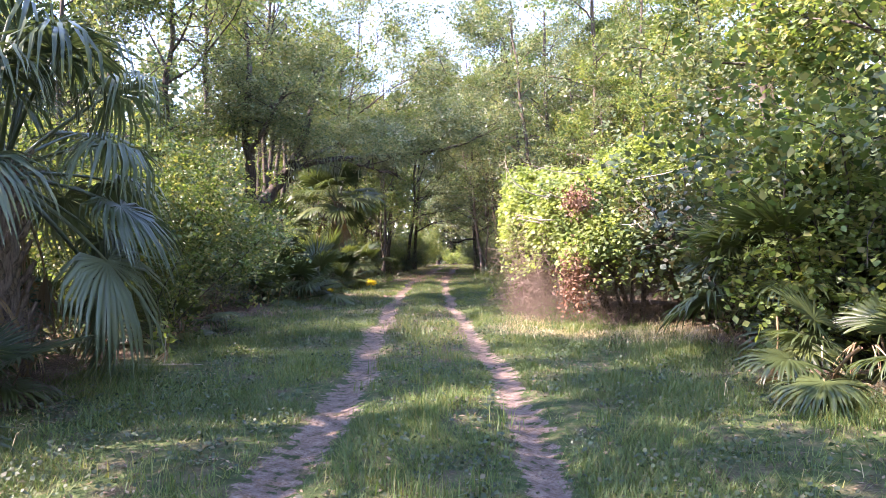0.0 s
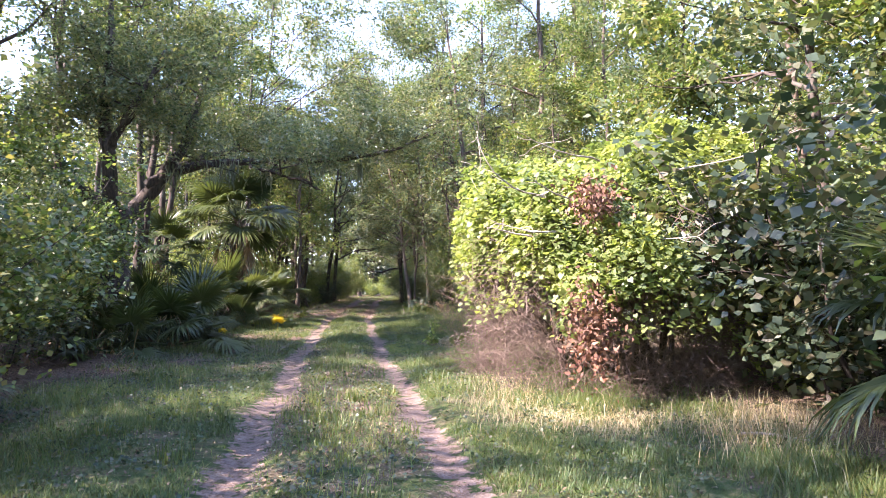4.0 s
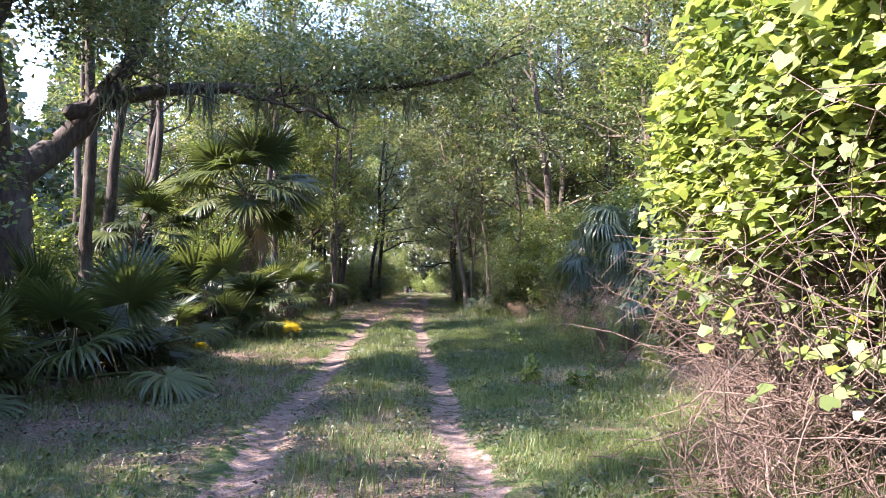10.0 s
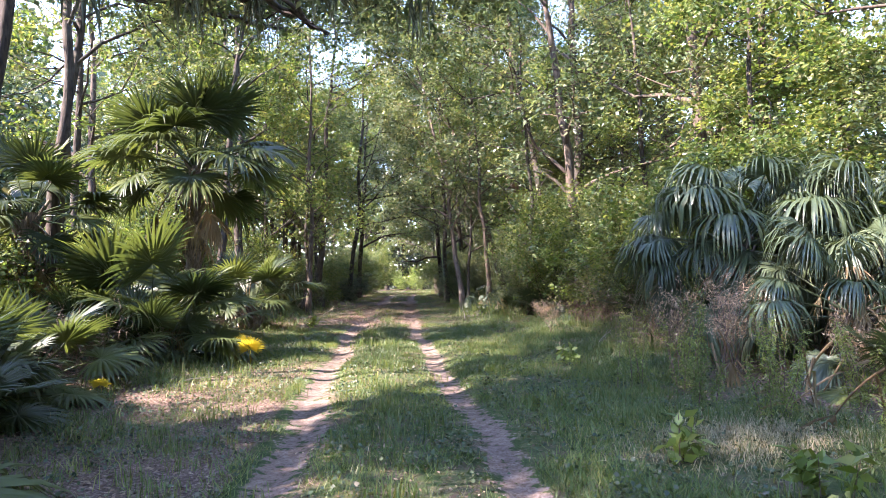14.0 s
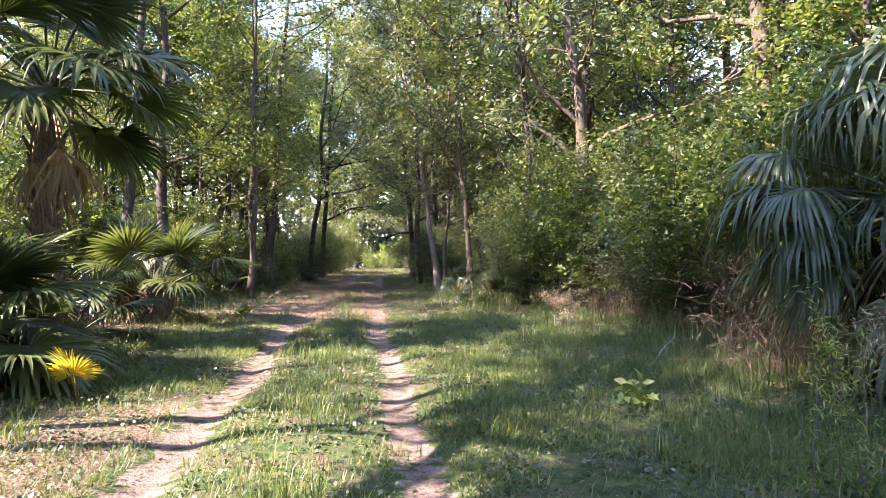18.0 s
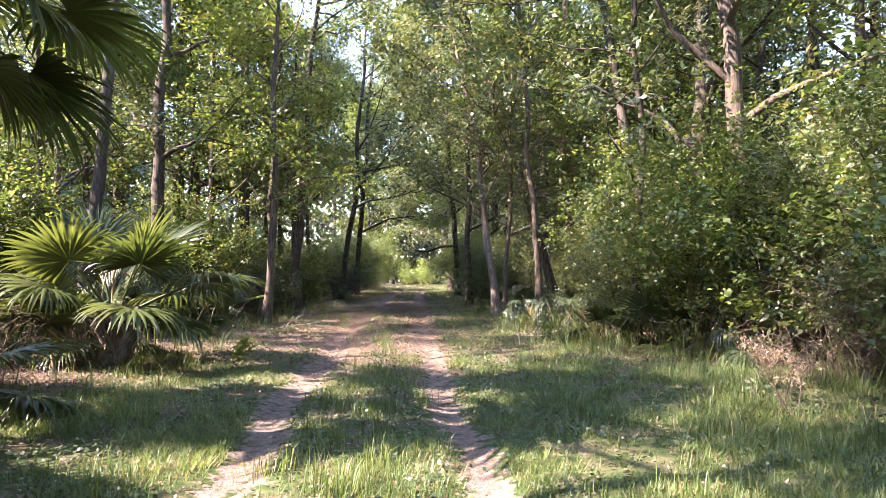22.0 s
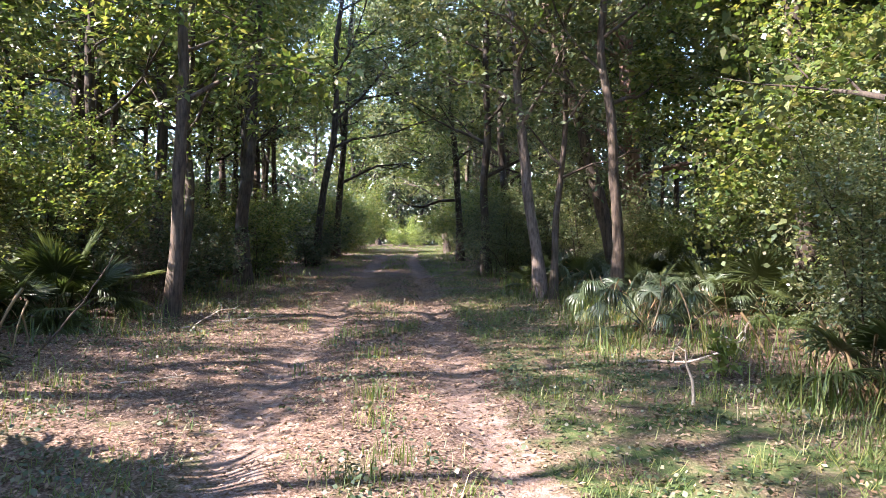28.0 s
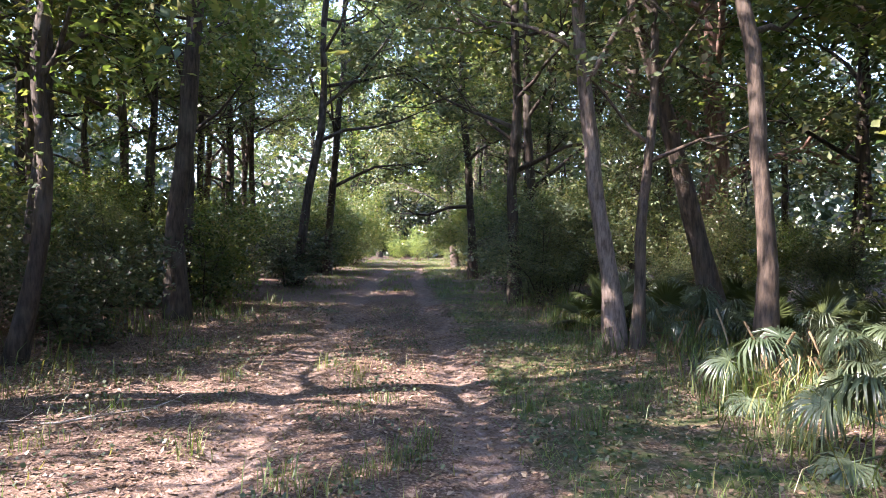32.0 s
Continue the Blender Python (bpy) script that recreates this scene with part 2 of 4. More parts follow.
def tube_mesh(name, paths, radii, mat, sides=6, rough=0.0, r=None):
    co, q = tubes(paths, radii, sides)
    if rough and r is not None:
        co = co + r.normal(scale=rough, size=co.shape)
    return mesh_of(name, co, q, 4, mat, smooth=True)


def smooth_path(pts, n):
    """n points along a Catmull-Rom curve through pts."""
    pts = np.asarray(pts, float)
    q = np.vstack([2 * pts[0] - pts[1], pts, 2 * pts[-1] - pts[-2]])
    out = []
    for u in np.linspace(0, len(pts) - 1.0001, n):
        i = int(u)
        f = u - i
        a, b, c, d = q[i], q[i + 1], q[i + 2], q[i + 3]
        out.append(0.5 * (2 * b + (c - a) * f + (2 * a - 5 * b + 4 * c - d) * f * f + (3 * b - a - 3 * c + d) * f ** 3))
    return np.array(out)


def wander(start, heading, length, n, r, wob=0.15, lift=0.0):
    p, d, out = np.array(start, float), unit(np.array(heading, float)), [np.array(start, float)]
    step = length / (n - 1)
    for _ in range(n - 1):
        d = unit(d + r.normal(scale=wob, size=3) + np.array([0, 0, lift]))
        p = p + d * step
        out.append(p.copy())
    return np.array(out)


# ---- the track and the ground ----
def track_x(y):
    """The middle between the two wheel ruts."""
    return np.interp(y, TRACK_Y, TRACK_X)


def ground_z(x, y):
    d = x - track_x(y)
    rut = np.exp(-((np.abs(d) - GAUGE / 2) / 0.22) ** 2)
    bank = 0.10 * np.clip((np.abs(d) - 2.6) / 3.0, 0, 1)
    wave = 0.03 * np.sin(x * 1.3 + y * 0.7) * np.sin(y * 0.9 - x * 0.4) + 0.02 * np.sin(2.9 * x + 1.1) * np.sin(2.3 * y)
    return -0.055 * rut + bank + wave * np.clip(np.abs(d) / 1.5, 0.25, 1)


def ground_mat():
    m, nt, bsdf, out = mat_base("ground_soil")
    geo = nt.nodes.new("ShaderNodeNewGeometry")
    att = nt.nodes.new("ShaderNodeAttribute")
    att.attribute_name = "rut"
    lit = nt.nodes.new("ShaderNodeAttribute")
    lit.attribute_name = "litter"

    def noise_at(scale, detail=4.0):
        t = node(nt, "ShaderNodeTexNoise", Scale=scale, Detail=detail, Roughness=0.6)
        nt.links.new(geo.outputs["Position"], t.inputs["Vector"])
        return t.outputs[0]

    def madd(a, k, b):
        n = nt.nodes.new("ShaderNodeMath")
        n.operation = "MULTIPLY_ADD"
        nt.links.new(a, n.inputs[0])
        n.inputs[1].default_value = k
        nt.links.new(b, n.inputs[2])
        return n.outputs[0]

    fine, mid, coarse, broad = noise_at(38.0), noise_at(9.0), noise_at(2.2), noise_at(0.6)
    soil = ramp(nt, fine, [(0.3, (0.045, 0.036, 0.024)), (0.5, (0.10, 0.08, 0.05)), (0.68, (0.20, 0.16, 0.11))])
    turf = ramp(nt, mid, [(0.3, (0.026, 0.044, 0.015)), (0.5, (0.055, 0.082, 0.028)), (0.68, (0.13, 0.12, 0.06))])
    leafy = ramp(nt, fine, [(0.3, (0.045, 0.03, 0.023)), (0.5, (0.12, 0.08, 0.06)), (0.66, (0.26, 0.20, 0.165))])
    sand = ramp(nt, mid, [(0.25, (0.105, 0.072, 0.058)), (0.5, (0.17, 0.126, 0.106)), (0.75, (0.28, 0.226, 0.196))])
    bits = ramp(nt, fine, [(0.5, (0, 0, 0)), (0.6, (0.8, 0.8, 0.8))])
    sand = mix_rgb(nt, bits, sand, (0.13, 0.085, 0.06))
    patch = ramp(nt, coarse, [(0.48, (0, 0, 0)), (0.68, (0.9, 0.9, 0.9))])
    base = mix_rgb(nt, patch, turf, soil)
    lmask = ramp(nt, madd(coarse, 1.0, lit.outputs["Fac"]), [(0.70, (0, 0, 0)), (1.0, (1, 1, 1))])
    base = mix_rgb(nt, lmask, base, leafy)
    scaled = nt.nodes.new("ShaderNodeMath")
    scaled.operation = "MULTIPLY"
    nt.links.new(att.outputs["Fac"], scaled.inputs[0])
    scaled.inputs[1].default_value = 0.45
    half = scaled.outputs[0]
    rmask = ramp(nt, madd(mid, 1.3, half), [(0.93, (0, 0, 0)), (1.16, (1, 1, 1))])
    base = mix_rgb(nt, rmask, base, sand)
    tone = ramp(nt, broad, [(0.3, (0.8, 0.8, 0.8)), (0.7, (1.15, 1.1, 1.05))])
    base = mix_rgb(nt, 1.0, base, tone, "MULTIPLY")
    nt.links.new(base, bsdf.inputs["Base Color"])
    bsdf.inputs["Roughness"].default_value = 0.95
    bsdf.inputs["Specular IOR Level"].default_value = 0.15
    bump = node(nt, "ShaderNodeBump", Strength=0.8, Distance=0.03)
    nt.links.new(fine, bump.inputs["Height"])
    nt.links.new(bump.outputs[0], bsdf.inputs["Normal"])
    return m


def open_edge(d, y):
    """How far the open grass reaches: wider in the bay where the woods stand back from the track."""
    bay = np.exp(-((y - 38.0) / 5.6) ** 4)
    return np.where(d > 0, 4.0 + 2.3 * bay, 3.9) - 0.5 * np.clip((y - 56) / 8, 0, 1)


def litter_amount(x, y):
    """How much of the ground lies under fallen leaves: little at the start of the walk, most at its end and under the trees."""
    d = np.abs(x - track_x(y))
    wide = open_edge(x - track_x(y), y) - 1.3
    side = np.where(x < track_x(y) - 1.2, 0.5 - 0.4 * np.clip((y - 32) / 3, 0, 1), 0.0) * np.clip((y - 20) / 6, 0, 1)
    return np.clip((y - 38) / 8, 0, 1) * (0.5 - 0.03 * np.clip(d, 0, 5) - np.where(x > track_x(y) + 1.3, 0.2, 0.0)) + 0.4 * np.clip((d - wide) / 2.0, 0, 1) + side + 0.38 * np.clip((y - 12) / 6, 0, 1) * (d < 0.8) * np.clip((30 - y) / 6, 0.3, 1) + 0.06


def rut_amount(x, y):
    d = x - track_x(y)
    wob = 0.10 * np.sin(y * 0.83) + 0.06 * np.sin(y * 2.1 + 1)
    grow = 1 + 0.35 * np.clip((y - 38) / 10, 0, 1)
    left = np.exp(-((d + GAUGE / 2 + wob * 0.6) / (0.25 * grow)) ** 4)
    right = np.exp(-((d - GAUGE / 2 + wob * 0.5) / (0.20 * grow)) ** 4)
    return np.maximum(left, right) * np.clip((96 - y) / 20, 0, 1)


def build_ground():
    ys = np.concatenate([[-400, -120, -40], np.arange(-8, 66, 0.11), np.arange(66, 125, 0.8), [150, 220, 400, 900]])
    xs = np.concatenate([[-700, -250, -90, -40, -24], np.arange(-16, -7, 0.5), np.arange(-7, 7, 0.1), np.arange(7, 16, 0.5), [24, 40, 90, 250, 700]])
    gx, gy = np.meshgrid(xs, ys)
    z = ground_z(gx, gy)
    nx, ny = len(xs), len(ys)
    i, j = np.meshgrid(np.arange(ny - 1), np.arange(nx - 1), indexing="ij")
    q = np.stack([i * nx + j, i * nx + j + 1, (i + 1) * nx + j + 1, (i + 1) * nx + j], -1).reshape(-1, 4)
    me = mesh_of("ground", np.stack([gx, gy, z], -1).reshape(-1, 3), q, 4, ground_mat(), smooth=True)
    a = me.attributes.new("rut", "FLOAT", "POINT")
    a.data.foreach_set("value", rut_amount(gx, gy).ravel().astype(np.float32))
    a = me.attributes.new("litter", "FLOAT", "POINT")
    a.data.foreach_set("value", litter_amount(gx, gy).ravel().astype(np.float32))
    tagged(new("ground", me), "grassy woodland track with two sandy wheel ruts and leaf litter", "ground", kind="structure")


def blade_mesh(name, x, y, h, w, mat, r, bend=0.45, short=False):
    """Grass blades: bent tapering strips, rooted in the ground."""
    n = len(x)
    z = ground_z(x, y) - 0.01
    az = r.uniform(0, 2 * math.pi, n)
    face = az + math.pi / 2
    lean = np.abs(r.normal(bend, 0.25, n)) * h
    root = np.stack([x, y, z], 1)
    side = np.stack([np.cos(face), np.sin(face), 0 * x], 1) * w[:, None] / 2
    out = np.stack([np.cos(az), np.sin(az), 0 * x], 1)
    mid = root + out * (lean * 0.3)[:, None] + np.array([0, 0, 1.0]) * (h * 0.6)[:, None]
    tip = root + out * lean[:, None] + np.array([0, 0, 1.0]) * (h * (1 - 0.25 * np.clip(lean / h, 0, 1.5)))[:, None]
    if short:
        return mesh_of(name, np.stack([root - side, root + side, tip], 1).reshape(-1, 3), np.arange(n * 3), 3, mat)
    co = np.stack([root - side, root + side, mid + side * 0.75, mid - side * 0.75, tip], 1)
    one = np.array([0, 1, 2, 3, 3, 2, 4])
    idx = (np.arange(n) * 5)[:, None] + one[None, :]
    return mesh_of(name, co.reshape(-1, 3), idx.ravel(), np.tile([4, 3], n), mat)


def grass_field(name, label, n, ylo, yhi, keep, height, width, mat, seed, bend=0.45, half=5.6, short=False):
    r = np.random.default_rng(seed)
    y = r.uniform(ylo, yhi, n)
    x = track_x(y) + r.uniform(-half, half + 2.0, n)
    d = x - track_x(y)
    p = keep(d, y) * (1 - rut_amount(x, y)) ** 2
    patch = np.sin(x * 1.9 + 0.6 * y) * np.sin(1.4 * y - 0.8 * x) + 0.6 * np.sin(4.1 * x + y) * np.sin(3.7 * y - x)
    p = p * np.clip(0.42 + 0.75 * patch, 0.04, 1)
    ok = r.uniform(0, 1, n) < p
    x, y, d = x[ok], y[ok], d[ok]
    h = height * r.uniform(0.45, 1.35, len(x)) * (1 + 0.5 * np.clip((np.abs(d) - 2.3) / 1.2, 0, 1.6))
    w = width * r.uniform(0.6, 1.3, len(x))
    tagged(new(name, blade_mesh(name, x, y, h, w, mat, r, bend, short)), label, "grass", kind="stuff")


# ---- trees ----
def rooted(base, sink):
    return (base[0], base[1], float(ground_z(np.array(base[0]), np.array(base[1]))) - sink)


def spray_mesh(name, tips, n, spread, leaf, mat, r, shape=LEAF, flat=0.75, per=9, floor=None):
    """A crown of leaf sprays: small tilted fans of blades round the twig ends, with gaps between them."""
    m = max(1, n // per)
    w = r.exponential(1.0, len(tips)) ** 1.3
    c = tips[r.choice(len(tips), m, p=w / w.sum())] + r.normal(size=(m, 3)) * np.array([spread, spread, spread * flat])
    if floor is not None:
        c[:, 2] = np.abs(c[:, 2] - floor) + floor
    axis = r.normal(size=(m, 3))
    axis[:, 2] = np.abs(axis[:, 2]) + 0.9
    axis = unit(axis)
    pick = np.repeat(np.arange(m), per)
    k = len(pick)
    d = r.normal(size=(k, 3))
    nrm = unit(axis[pick] + r.normal(scale=0.33, size=(k, 3)))
    d = unit(d - (d * nrm).sum(1, keepdims=True) * nrm)
    side = np.cross(d, nrm)
    s = (leaf * r.uniform(0.6, 1.35, k))[:, None, None]
    root = c[pick] + d * (leaf * r.uniform(0.1, 1.7, k))[:, None] + r.normal(scale=leaf * 0.25, size=(k, 3))
    co = root[:, None, :] + s * (shape[None, :, 0:1] * side[:, None, :] + shape[None, :, 1:2] * d[:, None, :] + shape[None, :, 2:3] * nrm[:, None, :])
    if floor is not None:
        co[:, :, 2] = np.maximum(co[:, :, 2], floor - 0.02)
    return mesh_of(name, co.reshape(-1, 3), np.arange(k * len(shape)), len(shape), mat)


def make_tree(base, height, radius, crown_from, spread, n_leaves, leaf, bark, mat, label, lean=(0, 0), limbs=9, seed=1, shape=LEAF, clump=0.55, group="woodland trees", name="tree", side=None):
    """A tapered trunk that wanders, limbs with forks, and a crown of single leaf blades round the twigs."""
    r = np.random.default_rng(seed)
    t = thing(name, label, "tree", group, rooted(base, 0.08))
    n = 12
    u = np.linspace(0, 1, n)
    sway = np.cumsum(r.normal(0, 0.0045 * height, (n, 2)), axis=0) * (u > 0.05)[:, None]
    path = np.stack([lean[0] * u ** 1.3 * height + sway[:, 0], lean[1] * u ** 1.3 * height + sway[:, 1], u * height], 1)
    rad = radius * (1 - 0.82 * u) * (1 + 0.5 * np.exp(-u * height / 0.35))
    fine = smooth_path(path, 34)
    part("trunk", tube_mesh("trunk", [fine], [np.interp(fine[:, 2], path[:, 2], rad)], bark, 10, radius * 0.05, r), t)
    tips, lp, lr = [], [], []
    for i in range(limbs):
        f = crown_from + (0.97 - crown_from) * (i + r.uniform(0, 0.8)) / limbs
        p0 = np.array([np.interp(f, u, path[:, k]) for k in range(3)])
        az = i * 2.4 + r.uniform(-0.5, 0.5) if side is None else side + r.normal(0, 0.9)
        length = spread * (1.05 - 0.55 * (f - crown_from) / (1 - crown_from)) * r.uniform(0.75, 1.2)
        rise = r.uniform(0.1, 0.6) + 0.5 * f
        lb = wander(p0, (math.cos(az), math.sin(az), rise), length, 6, r, 0.22, 0.02)
        r0 = max(0.012, radius * (1 - 0.82 * f) * 0.55)
        lp.append(lb)
        lr.append(np.linspace(r0, 0.008, 6))
        tips += [lb[3], lb[4], lb[5]]
        for k in range(4):
            q = lb[r.integers(2, 6)]
            a2 = az + r.choice([-1, 1]) * r.uniform(0.4, 1.2)
            sb = wander(q, (math.cos(a2), math.sin(a2), r.uniform(-0.2, 0.6)), length * r.uniform(0.3, 0.6), 4, r, 0.25)
            lp.append(sb)
            lr.append(np.linspace(max(0.01, r0 * 0.4), 0.005, 4))
            tips += [sb[2], sb[3], sb[3]]
    tips.append(path[-1])
    for k in range(limbs):
        part("limb", tube_mesh("limb", lp[5 * k:5 * k + 5], lr[5 * k:5 * k + 5], bark, 5), t)
    part("crown", spray_mesh("crown", np.array(tips), n_leaves, clump, leaf, mat, r, shape), t)
    return t


def make_shrub(base, height, width, n_leaves, leaf, mat, label, seed, shape=BROAD, group="undergrowth shrubs", stems=5, twig=M_OAKBARK, name="shrub", low=0.12):
    r = np.random.default_rng(seed)
    t = thing(name, label, "shrub", group, rooted(base, 0.04))
    lp, lr, tips = [], [], []
    for i in range(stems):
        az = r.uniform(0, 2 * math.pi)
        out = width * r.uniform(0.2, 0.75)
        p = wander((r.normal(0, 0.08 * width), r.normal(0, 0.08 * width), 0), (math.cos(az) * out, math.sin(az) * out, height), height * r.uniform(0.7, 1.05), 7, r, 0.16)
        lp.append(p)
        lr.append(np.linspace(0.022, 0.004, 7))
        tips += [q for q in p[1:] if q[2] > low * height]
        for k in range(4):
            q = p[r.integers(2, 6)]
            a2 = r.uniform(0, 2 * math.pi)
            s = wander(q, (math.cos(a2), math.sin(a2), r.uniform(-0.1, 0.7)), width * r.uniform(0.3, 0.7), 4, r, 0.3)
            lp.append(s)
            lr.append(np.linspace(0.009, 0.003, 4))
            tips += [s[1], s[2], s[3], s[3]]
    for k in range(stems):
        part("stem", tube_mesh("stem", lp[5 * k:5 * k + 5], lr[5 * k:5 * k + 5], twig, 4), t)
    part("foliage", spray_mesh("foliage", np.array(tips), n_leaves, 0.12 * (height + width) * 0.5, leaf, mat, r, shape, 0.9, 8, 0.06), t)
    return t


# ---- palms ----
FRONDS = {}


def frond_mesh(kind, elev, mat, seed, size=0.85, petiole=1.0):
    """A fan frond: a curved stalk and some thirty folded blades that part towards their drooping tips."""
    r = np.random.default_rng(seed)
    e = radians(elev)
    n = 7
    sag = 0.30 if kind != "dead" else 0.6
    ang = e - np.linspace(0, 1, n) * sag * (0.4 + math.cos(e) * 0.8)
    steps = np.stack([0 * ang, np.cos(ang), np.sin(ang)], 1)[:-1] * petiole / (n - 1)
    stalk = np.concatenate([[[0, 0, 0]], np.cumsum(steps, axis=0)])
    co, q = tubes([stalk], [np.linspace(0.022, 0.010, n)], 4)
    hub = stalk[-1]
    last = len(co) - 4
    cap = [last, last + 1, len(co), last + 1, last + 2, len(co), last + 2, last + 3, len(co), last + 3, last, len(co)]
    cos, idx, lens, off = [co, hub[None]], [q.ravel(), np.array(cap)], [4] * len(q) + [3] * 4, len(co) + 1
    root = len(co)
    ax = np.array([0, math.cos(ang[-1]), math.sin(ang[-1])])
    nrm = np.array([0, -math.sin(ang[-1]), math.cos(ang[-1])])
    sx = np.array([1.0, 0, 0])
    count = 15 if kind == "dead" else 48 if kind == "weep" else 44
    for k in range(count):
        a = radians(-128 + 256 * (k + 0.5) / count) + r.normal(0, 0.02)
        if kind == "dead":
            a = a * 0.3 + r.normal(0, 0.2)
        length = size * (1.0 if kind != "dead" else r.uniform(0.6, 1.1)) * (1.0 - 0.28 * (abs(a) / 2.2) ** 2) * r.uniform(0.88, 1.08)
        d = unit(math.cos(a) * ax + math.sin(a) * sx + nrm * (0.16 * abs(math.sin(a)) - 0.10 * math.cos(a)))
        perp = unit(np.cross(d, nrm))
        w = (0.016 if kind == "dead" else 0.012 if kind == "weep" else 0.021) * size / 0.85 * r.uniform(0.75, 1.2)
        fall = (0.35 if kind == "stiff" else 1.15 if kind == "droop" else 5.2 if kind == "weep" else 1.3) * r.uniform(0.5, 1.5)
        fold = nrm * w * (0.6 if k % 2 else -0.6)
        p, dd = hub.copy(), d.copy()
        for s, (st, bend, ww) in enumerate(((0.06, 0.04, w * 0.3), (0.29, 0.18, w * 1.5), (0.28, 0.40, w * 1.2), (0.22, 0.6, w * 0.6), (0.17, 0.6, 0.001))):
            p = p + dd * st * length
            dd = unit(dd + np.array([0, 0, -1.0]) * fall * bend)
            cos.append(np.array([p - perp * ww, p + fold * (ww / w), p + perp * ww]))
        idx.append(np.array([root, off + 1, off, root, off + 2, off + 1]))
        lens += [3, 3]
        for s in range(4):
            b = off + 3 * s
            if s == 3:
                idx.append(np.array([b, b + 1, b + 4, b + 1, b + 2, b + 4]))
                lens += [3, 3]
            else:
                idx.append(np.array([b, b + 1, b + 4, b + 3, b + 1, b + 2, b + 5, b + 4]))
                lens += [4, 4]
        off += 15
    return mesh_of("frond", np.concatenate(cos), np.concatenate(idx), np.array(lens), mat)


def fronds_for(tone):
    if tone not in FRONDS:
        m = {"dark": M_FROND, "light": M_FROND_LIT, "yellow": M_FROND_YEL}[tone]
        FRONDS[tone] = {e: [frond_mesh("weep" if tone == "light" else "stiff" if e > 55 else "droop", e, m, 11 * e % 97 + s + (5 if tone == "light" else 0)) for s in range(2)] for e in (80, 58, 34, 8, -22)}
    return FRONDS[tone]


DEAD = [frond_mesh("dead", e, M_FROND_DEAD, 40 + e % 7, 0.75, 0.9) for e in (-35, -58, -75)]


def make_palm(base, trunk_h, count, scale, label, seed, tone="dark", dead=4, boots=True, name="palm_tree", low=-22, group="fan palms", radius=0.17, high=80):
    """A fan palm: a booted trunk where it has one, and a head of single fronds, dead ones hanging below."""
    r = np.random.default_rng(seed)
    t = thing(name, label, "palm", group, rooted(base, 0.05))
    top = np.array([r.normal(0, 0.05), r.normal(0, 0.05), trunk_h])
    if trunk_h > 0.3:
        path = smooth_path([(0, 0, 0), (r.normal(0, 0.05), r.normal(0, 0.05), trunk_h * 0.5), top], 10)
        part("trunk", tube_mesh("trunk", [path], [np.linspace(radius * 1.15, radius * 0.9, 10)], M_BOOT, 12, 0.012, r), t)
        if boots:
            pp, rr = [], []
            total = int(trunk_h * 26)
            for k in range(total):
                h = 0.15 + (trunk_h - 0.15) * k / total
                a = k * 2.3998
                c = np.array([np.interp(h, path[:, 2], path[:, 0]), np.interp(h, path[:, 2], path[:, 1]), h])
                o = np.array([math.cos(a), math.sin(a), 0])
                s = r.uniform(0.7, 1.3)
                pp.append([c + o * radius * 0.75, c + o * (radius + 0.05 * s) + [0, 0, 0.08 * s], c + o * (radius + 0.13 * s) + [0, 0, 0.24 * s]])
                rr.append([0.05, 0.04, 0.022])
            for p, q in zip(pp, rr):
                part("boot", tube_mesh("boot", [p], [q], M_BOOT, 4), t)
    sets = fronds_for(tone)
    for k in range(count):
        f = (k + 0.5) / count
        e = high - (high - low) * f + r.normal(0, 5)
        key = min(sets, key=lambda q: abs(q - e))
        az = k * 2.39996 + r.normal(0, 0.2)
        s = scale * r.uniform(0.82, 1.12)
        ob = part("frond", sets[key][k % 2], t)
        o = top + np.array([math.cos(az), math.sin(az), 0]) * (0.06 + 0.05 * (trunk_h < 0.3)) - [0, 0, 0.15 * f * (trunk_h > 0.3)]
        ob.matrix_basis = Matrix.Translation(o) @ Matrix.Rotation(az - math.pi / 2, 4, "Z") @ Matrix.Rotation(radians(e - key + r.normal(0, 4)), 4, "X") @ Matrix.Rotation(r.normal(0, 0.2), 4, "Y") @ Matrix.Scale(s, 4)
    for k in range(dead):
        az = r.uniform(0, 2 * math.pi)
        ob = part("dead_frond", DEAD[k % 3], t, "brown hanging dead palm frond")
        o = top + np.array([math.cos(az), math.sin(az), 0]) * 0.1 + [0, 0, -0.25 if trunk_h > 1 else 0.55 * scale]
        ob.matrix_basis = Matrix.Translation(o) @ Matrix.Rotation(az - math.pi / 2, 4, "Z") @ Matrix.Scale(scale * r.uniform(0.75, 1.0) * (0.7 if trunk_h < 1 else 1), 4)
    return t


# ================= the place =================
build_ground()

